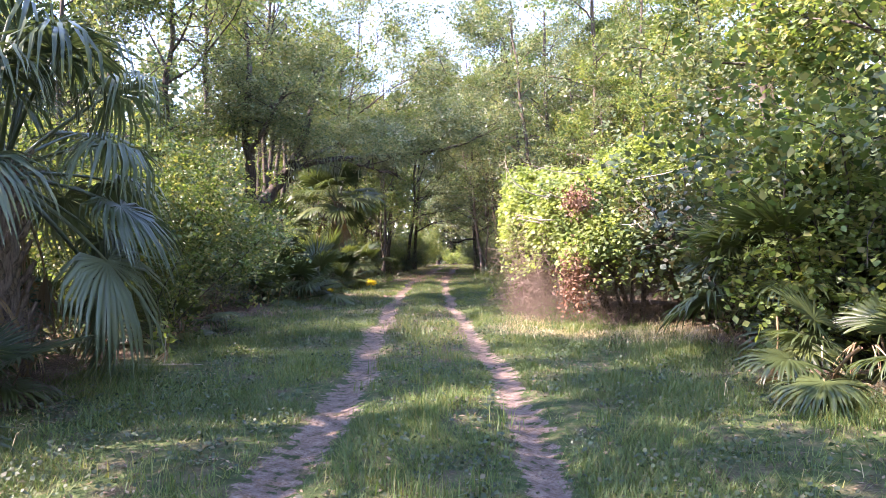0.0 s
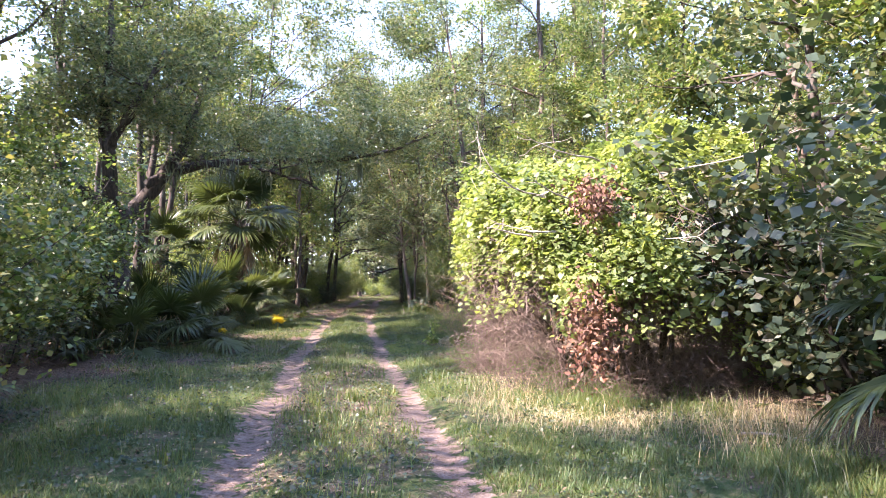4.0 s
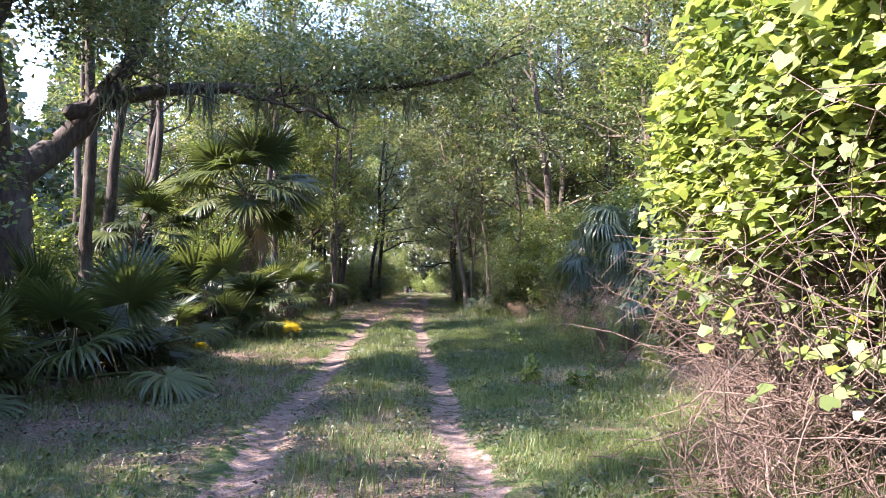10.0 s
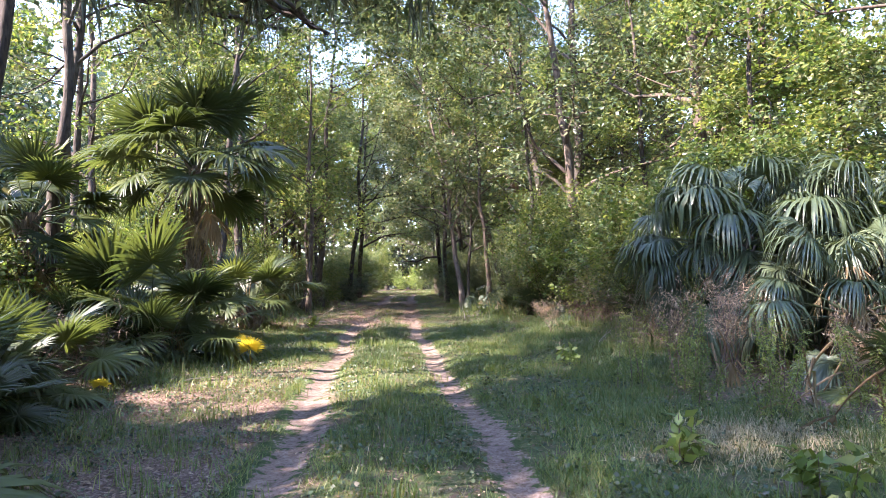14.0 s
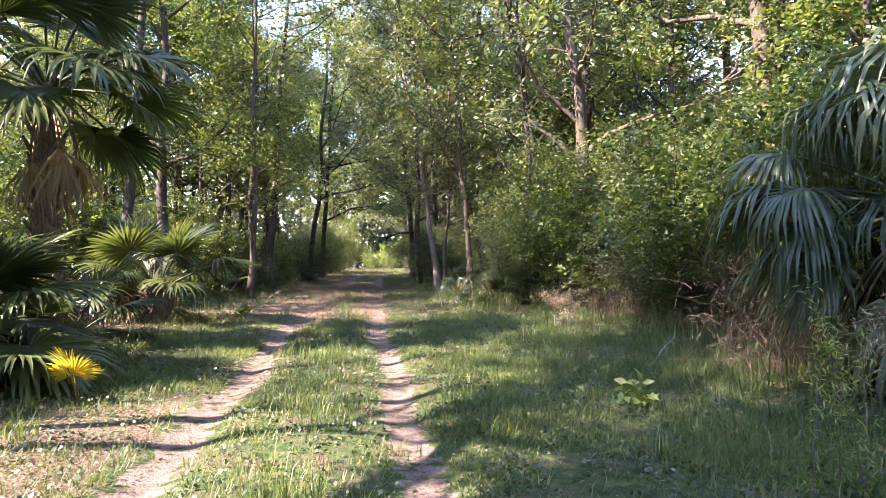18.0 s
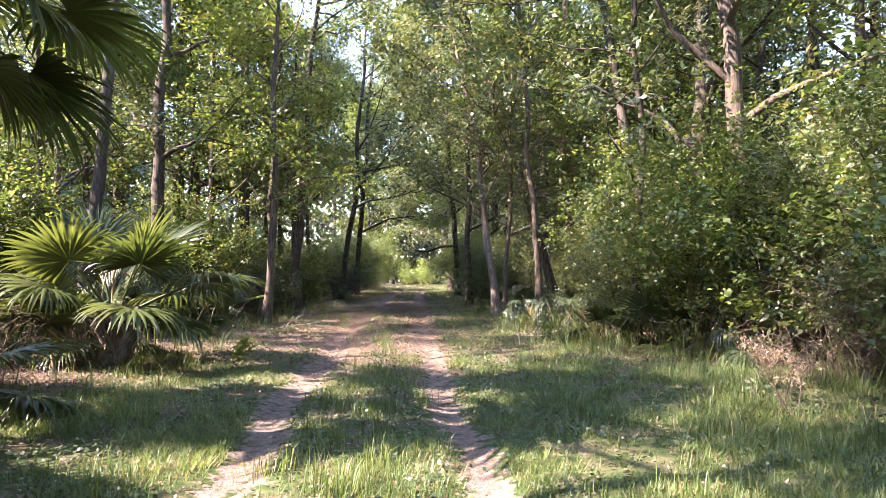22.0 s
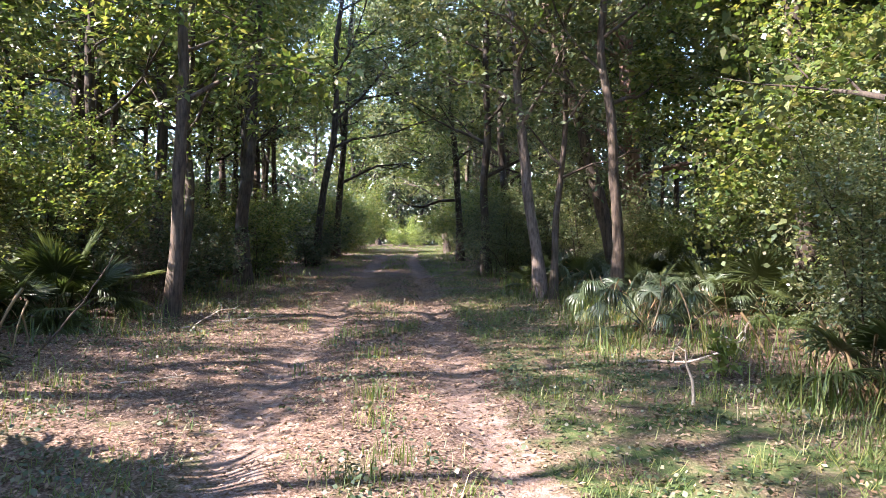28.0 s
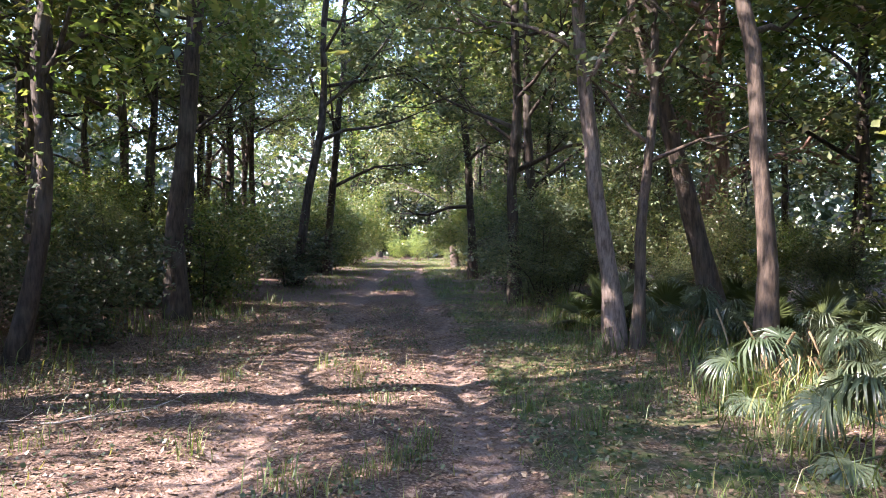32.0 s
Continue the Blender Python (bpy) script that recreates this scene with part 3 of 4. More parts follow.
# ---- live oak beside the track ----
def live_oak():
    r = np.random.default_rng(31)
    t = thing("live_oak", "large dark live oak with spreading limbs and hanging moss", "tree", "", rooted((-6.4, 27.3), 0.1))
    limbs = [
        ("trunk", [(0, 0, -0.05), (0.05, 0.02, 1.2), (-0.02, 0.05, 2.4), (0.03, 0.0, 3.5)], (0.46, 0.30)),
        ("limb", [(0.0, 0, 3.1), (0.35, 0.9, 3.9), (0.75, 2.1, 4.7), (1.2, 2.5, 5.7), (1.45, 2.7, 7.0), (1.9, 3.0, 8.6)], (0.25, 0.06)),
        ("limb", [(0.7, 2.0, 4.6), (1.7, 3.0, 5.1), (3.7, 3.9, 5.35), (5.2, 4.5, 5.5), (6.8, 5.0, 5.9), (8.4, 5.4, 6.6)], (0.14, 0.03)),
        ("limb", [(-0.1, 0, 3.3), (0.05, 0.3, 4.6), (-0.15, 0.4, 6.0), (0.1, 0.2, 7.6), (-0.1, 0.4, 9.2)], (0.21, 0.05)),
        ("limb", [(0.0, 0.3, 4.9), (0.5, 0.0, 5.5), (1.0, -0.2, 6.2), (1.7, -0.5, 7.2)], (0.11, 0.03)),
        ("limb", [(-0.1, 0, 3.4), (-0.9, -0.3, 4.1), (-2.0, -0.8, 4.6), (-3.4, -1.0, 5.4), (-4.8, -1.2, 6.6)], (0.19, 0.04)),
        ("limb", [(-0.1, 0.1, 3.0), (-1.0, 0.5, 3.4), (-2.3, 1.0, 3.9), (-3.8, 1.6, 4.2)], (0.13, 0.03)),
        ("limb", [(2.6, 3.4, 5.2), (3.2, 3.0, 4.9), (4.2, 2.8, 4.6), (4.9, 3.1, 4.3)], (0.05, 0.015)),
        ("limb", [(3.9, 4.0, 5.35), (4.6, 5.2, 5.7), (5.5, 6.3, 6.3), (7.0, 7.2, 6.8), (8.6, 7.9, 7.6)], (0.07, 0.02)),
        ("limb", [(0.5, 1.6, 4.3), (0.7, 3.8, 5.2), (1.4, 6.0, 6.1), (2.2, 8.2, 6.6), (2.9, 10.0, 7.0)], (0.13, 0.03)),
    ]
    tips = []
    for name, pts, (r0, r1) in limbs:
        pts = np.array(pts) + np.array([[0.1, -1.0, 0]]) * (np.array(pts)[:, 2:3] > 4.2)
        p = smooth_path(pts, 26)
        p[1:] += r.normal(scale=0.018, size=(25, 3))
        rad = np.linspace(r0, r1, 26)
        if name == "trunk":
            rad = rad * (1 + 0.45 * np.exp(-p[:, 2] / 0.4))
        p, rad = np.vstack([p[:1] - 0.3 * (p[1:2] - p[:1]), p]), np.concatenate([[0.01], rad])
        piece = part(name, tube_mesh(name, [p], [rad], M_OAKBARK, 10 if name == "trunk" else 7, 0.012, r), t)
        if name == "limb":
            for k in range(9):
                q = p[r.integers(9, 26)]
                d = r.normal(size=3)
                d[2] = abs(d[2]) * 0.8 + 0.1
                s = wander(q, d, r.uniform(0.8, 2.0), 6, r, 0.3)
                part("branch", tube_mesh("branch", [s], [np.linspace(0.03, 0.006, 6)], M_OAKBARK, 5), piece)
                tips += [s[3], s[4], s[5], s[5]]
            tips += [p[-1], p[-4]]
    tips = np.array(tips)
    tips = tips[tips[:, 2] > 5.1]
    part("crown", spray_mesh("crown", tips, 76000, 0.52, 0.10, M_OAK, r, LEAF, 0.6), t)


live_oak()


def moss(base, n, length, seed, spread=0.35, thick=1.0):
    """A beard of grey hanging moss: many thin wavy strands."""
    r = np.random.default_rng(seed)
    pp, rr = [], []
    for k in range(n):
        s = np.array([r.normal(0, spread), r.normal(0, spread), r.normal(0, 0.12)])
        p = wander(s, (0, 0, -1), length * r.uniform(0.35, 1.1), 6, r, 0.16, -0.12)
        pp.append(p)
        rr.append(np.array([0.010, 0.016, 0.015, 0.012, 0.009, 0.002]) * thick * r.uniform(0.7, 1.5))
    t = new("hanging_moss", tube_mesh("hanging_moss", pp, rr, M_MOSS, 3))
    t.location = base
    tagged(t, "grey-green beard of moss hanging from a branch", "moss", "hanging moss")


for k in range(16):
    q = rng.uniform(0.1, 1)
    moss((-6.0 + 5.6 * q, 28.0 + 2.9 * q, 4.75 + 0.65 * q), 14, rng.uniform(0.3, 0.9), 300 + k, 0.10)

# ---- trees that stand by themselves along the track ----
NEAR = [
    # x, y, height, radius, crown from, spread, bark, leaf, lean, label
    (0.86, 54.9, 13, 0.14, 0.45, 2.8, M_PALE, M_OAK, -0.17, "slender leaning tree with pale sunlit bark"),
    (1.10, 54.7, 11, 0.085, 0.35, 2.4, M_BARK, M_OAK, 0.04, "thin dark tree with forked branches"),
    (1.93, 52.6, 14, 0.115, 0.42, 2.8, M_BARK, M_LEAF, -0.06, "straight slender tree with grey-brown bark"),
    (4.15, 60.1, 16, 0.30, 0.28, 3.6, M_REDBARK, M_OAK, 0.01, "stout tree with reddish flaking bark"),
    (0.1, 61.5, 18, 0.15, 0.25, 4.6, M_OAKBARK, M_OAK, -0.05, "dark tree with low twiggy branches"),
    (1.2, 66.0, 20, 0.17, 0.2, 5.4, M_OAKBARK, M_OAK, -0.10, "dark tree with drooping leafy branches"),
    (-6.05, 50.9, 14, 0.115, 0.38, 2.6, M_BARK, M_LEAF, 0.01, "straight slender tree with lichen on its bark"),
    (-8.6, 49.6, 17, 0.20, 0.4, 3.2, M_OAKBARK, M_LEAF, 0.01, "thick straight tree with furrowed bark"),
    (-6.75, 52.7, 13, 0.10, 0.4, 2.0, M_OAKBARK, M_LEAF, 0.02, "thin dark young tree in the undergrowth"),
    (-7.4, 59.6, 13, 0.12, 0.4, 2.4, M_OAKBARK, M_LEAF, 0.0, "thin dark straight tree with sparse leaves"),
    (-9.2, 61.8, 13, 0.13, 0.4, 2.4, M_OAKBARK, M_LEAF, 0.01, "thin dark forked tree in the woods"),
    (-8.15, 55.5, 15, 0.15, 0.4, 2.8, M_OAKBARK, M_LEAF, 0.01, "thick dark tree with rough bark"),
    (-9.8, 67.7, 14, 0.14, 0.4, 2.6, M_OAKBARK, M_LEAF, 0.0, "thin dark straight tree with sparse leaves"),
    (-6.7, 68.1, 20, 0.17, 0.22, 5.2, M_OAKBARK, M_OAK, 0.08, "dark tree leaning over the track"),
    (-8.3, 52.6, 11, 0.12, 0.45, 2.6, M_OAKBARK, M_LEAF, 0.02, "dark tree beside the track"),
    (-7.0, 76.0, 21, 0.2, 0.18, 5.4, M_OAKBARK, M_OAK, 0.10, "dark tree with branches over the track"),
    (-0.2, 75.0, 21, 0.2, 0.12, 5.2, M_OAKBARK, M_DARK, -0.10, "dark tree with low leafy branches"),
    (-0.6, 88.0, 24, 0.22, 0.12, 5.6, M_OAKBARK, M_OAK, -0.10, "tall dark tree with branches over the track"),
    (4.3, 43.2, 15, 0.19, 0.38, 3.6, M_BARK, M_OAK, -0.09, "leaning tree with a greyish-pink trunk"),
    (5.3, 47.8, 17, 0.28, 0.25, 3.8, M_OAKBARK, M_CYPRESS, 0.0, "tall tree with feathery dark green foliage"),
    (6.6, 43.5, 13, 0.12, 0.2, 3.0, M_OAKBARK, M_OAK, -0.02, "thin dark tree in the undergrowth"),
    (2.9, 45.2, 11, 0.10, 0.2, 2.8, M_OAKBARK, M_OAK, -0.03, "thin dark tree with low branches"),
    (3.3, 57.0, 17, 0.18, 0.3, 4.6, M_BARK, M_OAK, -0.32, "tree that leans far over the track"),
    (-7.9, 44.6, 18, 0.14, 0.5, 6.0, M_OAKBARK, M_OAK, 0.10, "tall oak reaching over the track"),
    (-6.7, 57.5, 18.5, 0.18, 0.55, 5.0, M_OAKBARK, M_LEAF, 0.10, "tall tree reaching over the track"),
    (4.8, 50.8, 18, 0.18, 0.5, 5.0, M_OAKBARK, M_OAK, -0.10, "tall oak reaching over the track"),
    # Trees at the start stand out of view, added for the shade they cast.
    (-5.8, 5.2, 20, 0.2, 0.4, 4.6, M_OAKBARK, M_LEAF, 0.02, "leafy tree added out of view to shade the start"),
    (-6.8, 1.0, 20, 0.2, 0.4, 4.6, M_OAKBARK, M_OAK, 0.02, "tall oak added out of view to shade the start"),
    # Standing-back trees are added here: their high crowns shade the right verge.
    (-8.4, 33.6, 13.5, 0.17, 0.85, 4.8, M_OAKBARK, M_LEAF, 0.05, "tall green tree standing back from the track"),
    (-7.4, 8.6, 20, 0.19, 0.45, 4.4, M_OAKBARK, M_LEAF, 0.05, "leafy tree added out of view to shade the start"),
    (-5.0, -2.5, 14, 0.18, 0.4, 4.6, M_OAKBARK, M_OAK, 0.05, "tall oak added out of view to shade the start"),
    (-9.2, 26.0, 13.5, 0.17, 0.85, 4.6, M_OAKBARK, M_LEAF, 0.05, "tall green tree standing back from the track"),
    (-9.4, 30.0, 13.5, 0.17, 0.85, 4.6, M_OAKBARK, M_LEAF, 0.05, "tall green tree standing back from the track"),
    (-9.4, 38.0, 12.5, 0.17, 0.85, 4.6, M_OAKBARK, M_LEAF, 0.05, "tall green tree standing back from the track"),
    (-7.6, 31.4, 13.5, 0.16, 0.85, 4.8, M_OAKBARK, M_OAK, 0.05, "tall green tree standing back from the track"),
    (-8.6, 36.0, 13, 0.16, 0.85, 4.8, M_OAKBARK, M_OAK, 0.05, "tall green tree standing back from the track"),
    (-12.6, 44.0, 16, 0.16, 0.5, 3.6, M_OAKBARK, M_LEAF, 0.02, "slim green tree in the woods"),
    (-12.8, 40.2, 17, 0.16, 1.0, 3.6, M_OAKBARK, M_LEAF, 0.02, "slim green tree in the woods"),
    (-15.0, 22.5, 17, 0.16, 0.5, 3.6, M_OAKBARK, M_OAK, 0.02, "slim green tree in the woods"),
    # Small leafy trees added to shade the track, kept low beside the vines.
    (-8.6, 17.6, 8.5, 0.12, 0.55, 3.0, M_OAKBARK, M_LEAF, 0.02, "small leafy tree beside the track"),
    (-8.9, 20.9, 10.6, 0.12, 0.55, 3.0, M_OAKBARK, M_OAK, 0.02, "small leafy tree beside the track"),
    (-8.3, 12.6, 9, 0.12, 0.4, 3.2, M_OAKBARK, M_LEAF, 0.03, "small leafy tree beside the track"),
    (-9.4, 23.6, 11, 0.12, 0.55, 3.0, M_OAKBARK, M_LEAF, 0.02, "small leafy tree beside the track"),
    (-9.8, 46.4, 9, 0.1, 0.5, 3.0, M_OAKBARK, M_OAK, 0.02, "small leafy tree beside the track"),
    (-6.9, 11.0, 14.5, 0.14, 0.7, 2.9, M_OAKBARK, M_LEAF, 0.03, "leafy tree added out of view to shade the start"),
    (12.0, 58.9, 16, 0.16, 0.5, 2.6, M_PALE, M_LEAF, 0.0, "tall tree with a pale trunk"),
]
for k, (x, y, h, rad, cf, sp, bark, leaf, lx, label) in enumerate(NEAR):
    over = "over the track" in label
    make_tree((x, y), h, rad, cf * (1.0 if over else 0.62), sp * (1.15 if over else 1), int(((6000 if y > 42 else 8000) if over else 7000 if "start" in label else 6000 if "green tree standing" in label else 11000 if "small leafy tree" in label else 4600) * 1.2 * (h / 13) ** 1.3), 0.15 * (h / 13) ** 0.5 * (1.1 if over else 1), bark, leaf, label, (lx, 0), 13, 100 + k, NEEDLE if leaf is M_CYPRESS else LEAF, 0.42 if over else 0.36, side=(0.0 if x < track_x(y) else math.pi) if over else None)

# ---- the woods on both sides: a few kinds of tree, repeated ----
KINDS = [
    make_tree((-9.6, 2.0), 13, 0.12, 0.22, 3.2, 14000, 0.125, M_OAKBARK, M_LEAF, "leafy green tree in the woodland", (0.02, 0), 12, 201, BROAD, 0.35),
    make_tree((-13.5, 53.0), 15, 0.14, 0.25, 3.6, 14000, 0.125, M_BARK, M_OAK, "grey-green oak in the woodland", (0, 0), 12, 202, LEAF, 0.36),
    make_tree((8.5, 12.0), 14, 0.13, 0.2, 3.4, 14000, 0.125, M_OAKBARK, M_LEAF, "dense green leafy woodland tree", (0, 0), 12, 203, BROAD, 0.35),
    make_tree((9.5, 24.0), 16, 0.12, 0.3, 3.0, 14000, 0.125, M_BARK, M_LEAF, "tall slim green woodland tree", (0, 0), 11, 204, LEAF, 0.35),
    make_tree((10.5, 34.0), 11, 0.10, 0.15, 2.8, 14000, 0.125, M_OAKBARK, M_OAK, "low branching grey-green oak", (0, 0), 12, 205, LEAF, 0.33),
]


def wood(n, xlo, xhi, ylo, yhi, seed, kinds, gap=2.0, smin=0.8, smax=1.2):
    r = np.random.default_rng(seed)
    placed = [(a[0], a[1]) for a in NEAR] + [(-6.4, 27.3)] + [tuple(k.location[:2]) for k in KINDS]
    tries = 0
    made = 0
    while made < n and tries < 4000:
        tries += 1
        y = r.uniform(ylo, yhi)
        x = float(track_x(y)) + r.uniform(xlo, xhi)
        if min((x - a) ** 2 + (y - b) ** 2 for a, b in placed) < gap * gap:
            continue
        placed.append((x, y))
        k = kinds[made % len(kinds)]
        s = r.uniform(smin, smax)
        ob = copy_thing(k, Matrix.Identity(4))
        ob.matrix_basis = Matrix.Translation(rooted((x, y), 0.08)) @ Matrix.Rotation(r.uniform(0, 6.28), 4, "Z") @ Matrix.Diagonal((s, s, s * r.uniform(0.85, 1.15), 1))
        made += 1


wood(3, -13, -8.5, 4, 10, 1, KINDS, 2.4, 0.7, 0.9)
wood(4, -8.6, -5.6, 62, 80, 9, [KINDS[1]], 3.0, 1.0, 1.25)
wood(6, 5.0, 8, 58, 104, 10, [KINDS[1], KINDS[0]], 3.0, 1.5, 1.9)
wood(30, 7.6, 14, 2, 60, 2, KINDS, 2.2, 0.85, 1.2)
wood(12, -13, -6.4, 54, 82, 3, [KINDS[0], KINDS[1], KINDS[3]], 2.3, 0.9, 1.4)
wood(18, 4.4, 12, 60, 96, 4, [KINDS[1], KINDS[4], KINDS[3]], 2.3, 0.9, 1.4)
wood(16, -12, 12, 118, 128, 5, [KINDS[2], KINDS[0]], 2.6, 1.8, 2.3)
wood(4, -15, -9, 44, 70, 7, [KINDS[1], KINDS[0]], 2.6, 1.35, 1.7)
wood(8, 8.5, 13.5, 50, 72, 21, [KINDS[0], KINDS[3]], 1.9, 0.9, 1.2)
wood(7, 8, 14, 40, 74, 8, [KINDS[1], KINDS[3]], 2.6, 1.3, 1.6)
wood(7, -14, 14, -22, -8, 6, KINDS, 3.0, 0.6, 0.9)

# ---- shrubs along the edges ----
SHRUBS = [
    make_shrub((-5.5, 18.0), 2.6, 1.6, 5200, 0.082, M_LEAF, "dense leafy green undergrowth shrub", 401),
    make_shrub((-6.5, 21.5), 2.2, 1.7, 5200, 0.08, M_DARK, "dark green leafy undergrowth shrub", 402),
    make_shrub((6.2, 14.2), 3.0, 1.8, 5600, 0.08, M_BRIGHT, "bright green leafy undergrowth shrub", 403),
    make_shrub((6.6, 36.5), 2.2, 1.5, 4800, 0.078, M_OAK, "grey-green twiggy undergrowth shrub", 404, LEAF, stems=6),
]


def thicket(n, xlo, xhi, ylo, yhi, seed, kinds, smin=0.7, smax=1.3, gap=0.9, margin=0.3):
    r = np.random.default_rng(seed)
    placed, made = [], 0
    for _ in range(3000):
        if made >= n:
            break
        y = r.uniform(ylo, yhi)
        x = float(track_x(y)) + r.uniform(xlo, xhi)
        if placed and min((x - a) ** 2 + (y - b) ** 2 for a, b in placed) < gap * gap:
            continue
        d = x - float(track_x(y))
        if abs(d) < float(open_edge(np.array(d), np.array(y))) + margin:
            continue
        if 2.0 < x < 7.3 and 17.2 < y < 24.8:
            continue
        if 3.0 < x < 8.6 and 26.0 < y < 34.6 and kinds[0].name.startswith(("shrub", "bare")):
            continue
        placed.append((x, y))
        s = r.uniform(smin, smax)
        ob = copy_thing(kinds[made % len(kinds)], Matrix.Identity(4))
        ob.matrix_basis = Matrix.Translation(rooted((x, y), 0.04)) @ Matrix.Rotation(r.uniform(0, 6.28), 4, "Z") @ Matrix.Diagonal((s, s, s * r.uniform(0.8, 1.2), 1))
        made += 1


TALL = [
    make_shrub((-8.0, 24.0), 5.0, 2.4, 14000, 0.088, M_LEAF, "tall leafy green understorey bush", 411, stems=6, low=0.08),
    make_shrub((8.8, 26.5), 4.6, 2.2, 16000, 0.08, M_OAK, "tall grey-green understorey bush with fine twigs", 412, LEAF, stems=6, low=0.08),
    make_shrub((8.4, 17.0), 5.2, 2.4, 14000, 0.085, M_BRIGHT, "tall bright green understorey bush", 413, stems=6, low=0.08),
]
thicket(14, -9, -5.2, 6, 40, 11, SHRUBS[:2] + SHRUBS[3:], 0.6, 1.1)
thicket(9, -12, -7.2, 8, 32, 31, TALL, 0.7, 1.1, 1.6)
thicket(8, -7.6, -4.6, 7, 24, 45, [TALL[0], TALL[1]], 0.6, 0.85, 1.3, 0.35)
# Bright-leaved shrubs whose colour stands for sun shining through the undergrowth.
thicket(7, -9.0, -6.6, 31, 42, 46, [SHRUBS[2]], 0.6, 0.95, 1.0)
for k, (x, y, h) in enumerate(((6.2, 17.0, 1.55), (7.3, 16.2, 1.5), (7.0, 18.6, 1.7), (8.2, 14.6, 1.5))):
    ob = copy_thing(SHRUBS[1], Matrix.Identity(4))
    ob.matrix_basis = Matrix.Translation(rooted((x, y), 0.04)) @ Matrix.Rotation(1.9 * k, 4, "Z") @ Matrix.Scale(h, 4)
thicket(9, 5.0, 8.5, 7, 16, 12, [SHRUBS[1], SHRUBS[0], SHRUBS[3]])
thicket(8, 6.0, 10, 6, 17, 32, [TALL[1], TALL[0]], 0.8, 1.15, 1.5)
thicket(16, 5.2, 10, 25, 52, 13, [SHRUBS[0], SHRUBS[3]], 0.6, 1.1)
thicket(20, 6.4, 11, 25, 54, 33, TALL, 0.7, 1.1, 1.5)
thicket(4, 4.6, 7.4, 43.5, 47, 43, [TALL[1], TALL[0]], 0.6, 0.85, 1.3, 0.5)
thicket(7, 6.6, 8.6, 33, 43, 44, [TALL[1], TALL[0]], 0.7, 0.95, 1.2, 0.3)
thicket(13, -10, -5.4, 40, 62, 36, [TALL[0], TALL[1]], 0.55, 0.9, 1.2, 0.7)
thicket(12, 5.6, 10, 42, 64, 37, [TALL[1], TALL[0]], 0.45, 0.75, 1.2, 0.9)
thicket(14, -10, -4.9, 50, 92, 14, [SHRUBS[1], SHRUBS[3]], 0.5, 0.9)
thicket(12, -10, -5.2, 62, 96, 34, TALL[:2], 0.6, 1.0, 1.5)
thicket(14, 4.6, 10, 52, 92, 15, [SHRUBS[1], SHRUBS[3]], 0.5, 1.0)
thicket(14, 3.6, 9, 60, 98, 35, TALL[:2], 0.6, 1.1, 1.5, -0.6)
thicket(20, -7.5, -3.4, 58, 98, 38, [SHRUBS[1], SHRUBS[0]], 0.7, 1.1, 0.9, 0.1)
thicket(18, 3.2, 7.5, 64, 98, 39, [SHRUBS[1], SHRUBS[3]], 0.8, 1.2, 0.9, 0.1)
thicket(9, -5.6, -3.2, 74, 98, 40, [TALL[0], TALL[1]], 0.7, 1.1, 1.3, -0.2)
thicket(9, 3.6, 6.0, 72, 98, 41, [TALL[1], TALL[0]], 0.7, 1.1, 1.3, -0.2)
thicket(16, -6, 8, 106, 116, 16, [SHRUBS[2]], 0.6, 1.1, 0.9, -9)

# ---- palms ----
make_palm((-3.5, 12.0), 2.5, 30, 1.45, "fan palm with drooping green fronds and a booted trunk", 501, "light", 14, low=-40)
make_palm((-6.1, 37.9), 4.3, 26, 1.5, "sabal palm with a rough booted trunk and dead fronds", 502, "dark", 12)
make_palm((4.7, 33.0), 1.9, 36, 1.25, "shaggy fan palm with drooping blue-green fronds", 503, "light", 26, low=-42)
make_palm((6.5, 31.7), 1.9, 32, 1.3, "fan palm with drooping blue-green fronds", 504, "light", 20, low=-40)
make_palm((5.1, 30.4), 0.9, 22, 1.0, "low fan palm with drooping blue-green fronds", 509, "light", 14, low=-25)
make_palm((5.5, 11.9), 0.2, 13, 0.66, "palmetto with long arching fronds", 514, "dark", 9, name="palmetto", low=-5)
make_palm((6.1, 14.7), 0.9, 22, 1.15, "palmetto with wide dark fans", 505, "dark", 12, name="palmetto", low=-5)
make_palm((-8.0, 34.5), 2.8, 20, 1.05, "fan palm among the undergrowth", 506, "dark", 8)
make_palm((-5.7, 34.7), 0.55, 16, 1.25, "palmetto with wide stiff green fans", 515, "dark", 6, name="palmetto", low=0)
make_palm((-5.9, 41.9), 0.8, 15, 1.2, "young fan palm with dark green fans", 507, "dark", 3, name="palmetto", low=0)
def yellow_palmetto(base, scale, label, turns):
    """A small palmetto with drooping fans, coloured a backlit yellow, that lean out towards the open track."""
    t = thing("palmetto", label, "palm", "palmettos", rooted(base, 0.03))
    for k, (az, e, tilt) in enumerate(turns):
        ob = part("frond", fronds_for("yellow")[e][k % 2], t)
        ob.matrix_basis = Matrix.Rotation(radians(az) - math.pi / 2, 4, "Z") @ Matrix.Rotation(radians(tilt), 4, "X") @ Matrix.Scale(scale, 4)
    for k in range(3):
        ob = part("dead_frond", DEAD[k], t, "brown hanging dead palm frond")
        ob.matrix_basis = Matrix.Translation((0, 0, 0.5 * scale)) @ Matrix.Rotation(2.1 * k, 4, "Z") @ Matrix.Scale(scale * 0.8, 4)


yellow_palmetto((-3.6, 33.8), 0.36, "small palmetto with fans in bright backlit yellow", ((-75, 58, 12), (-110, 80, 0)))
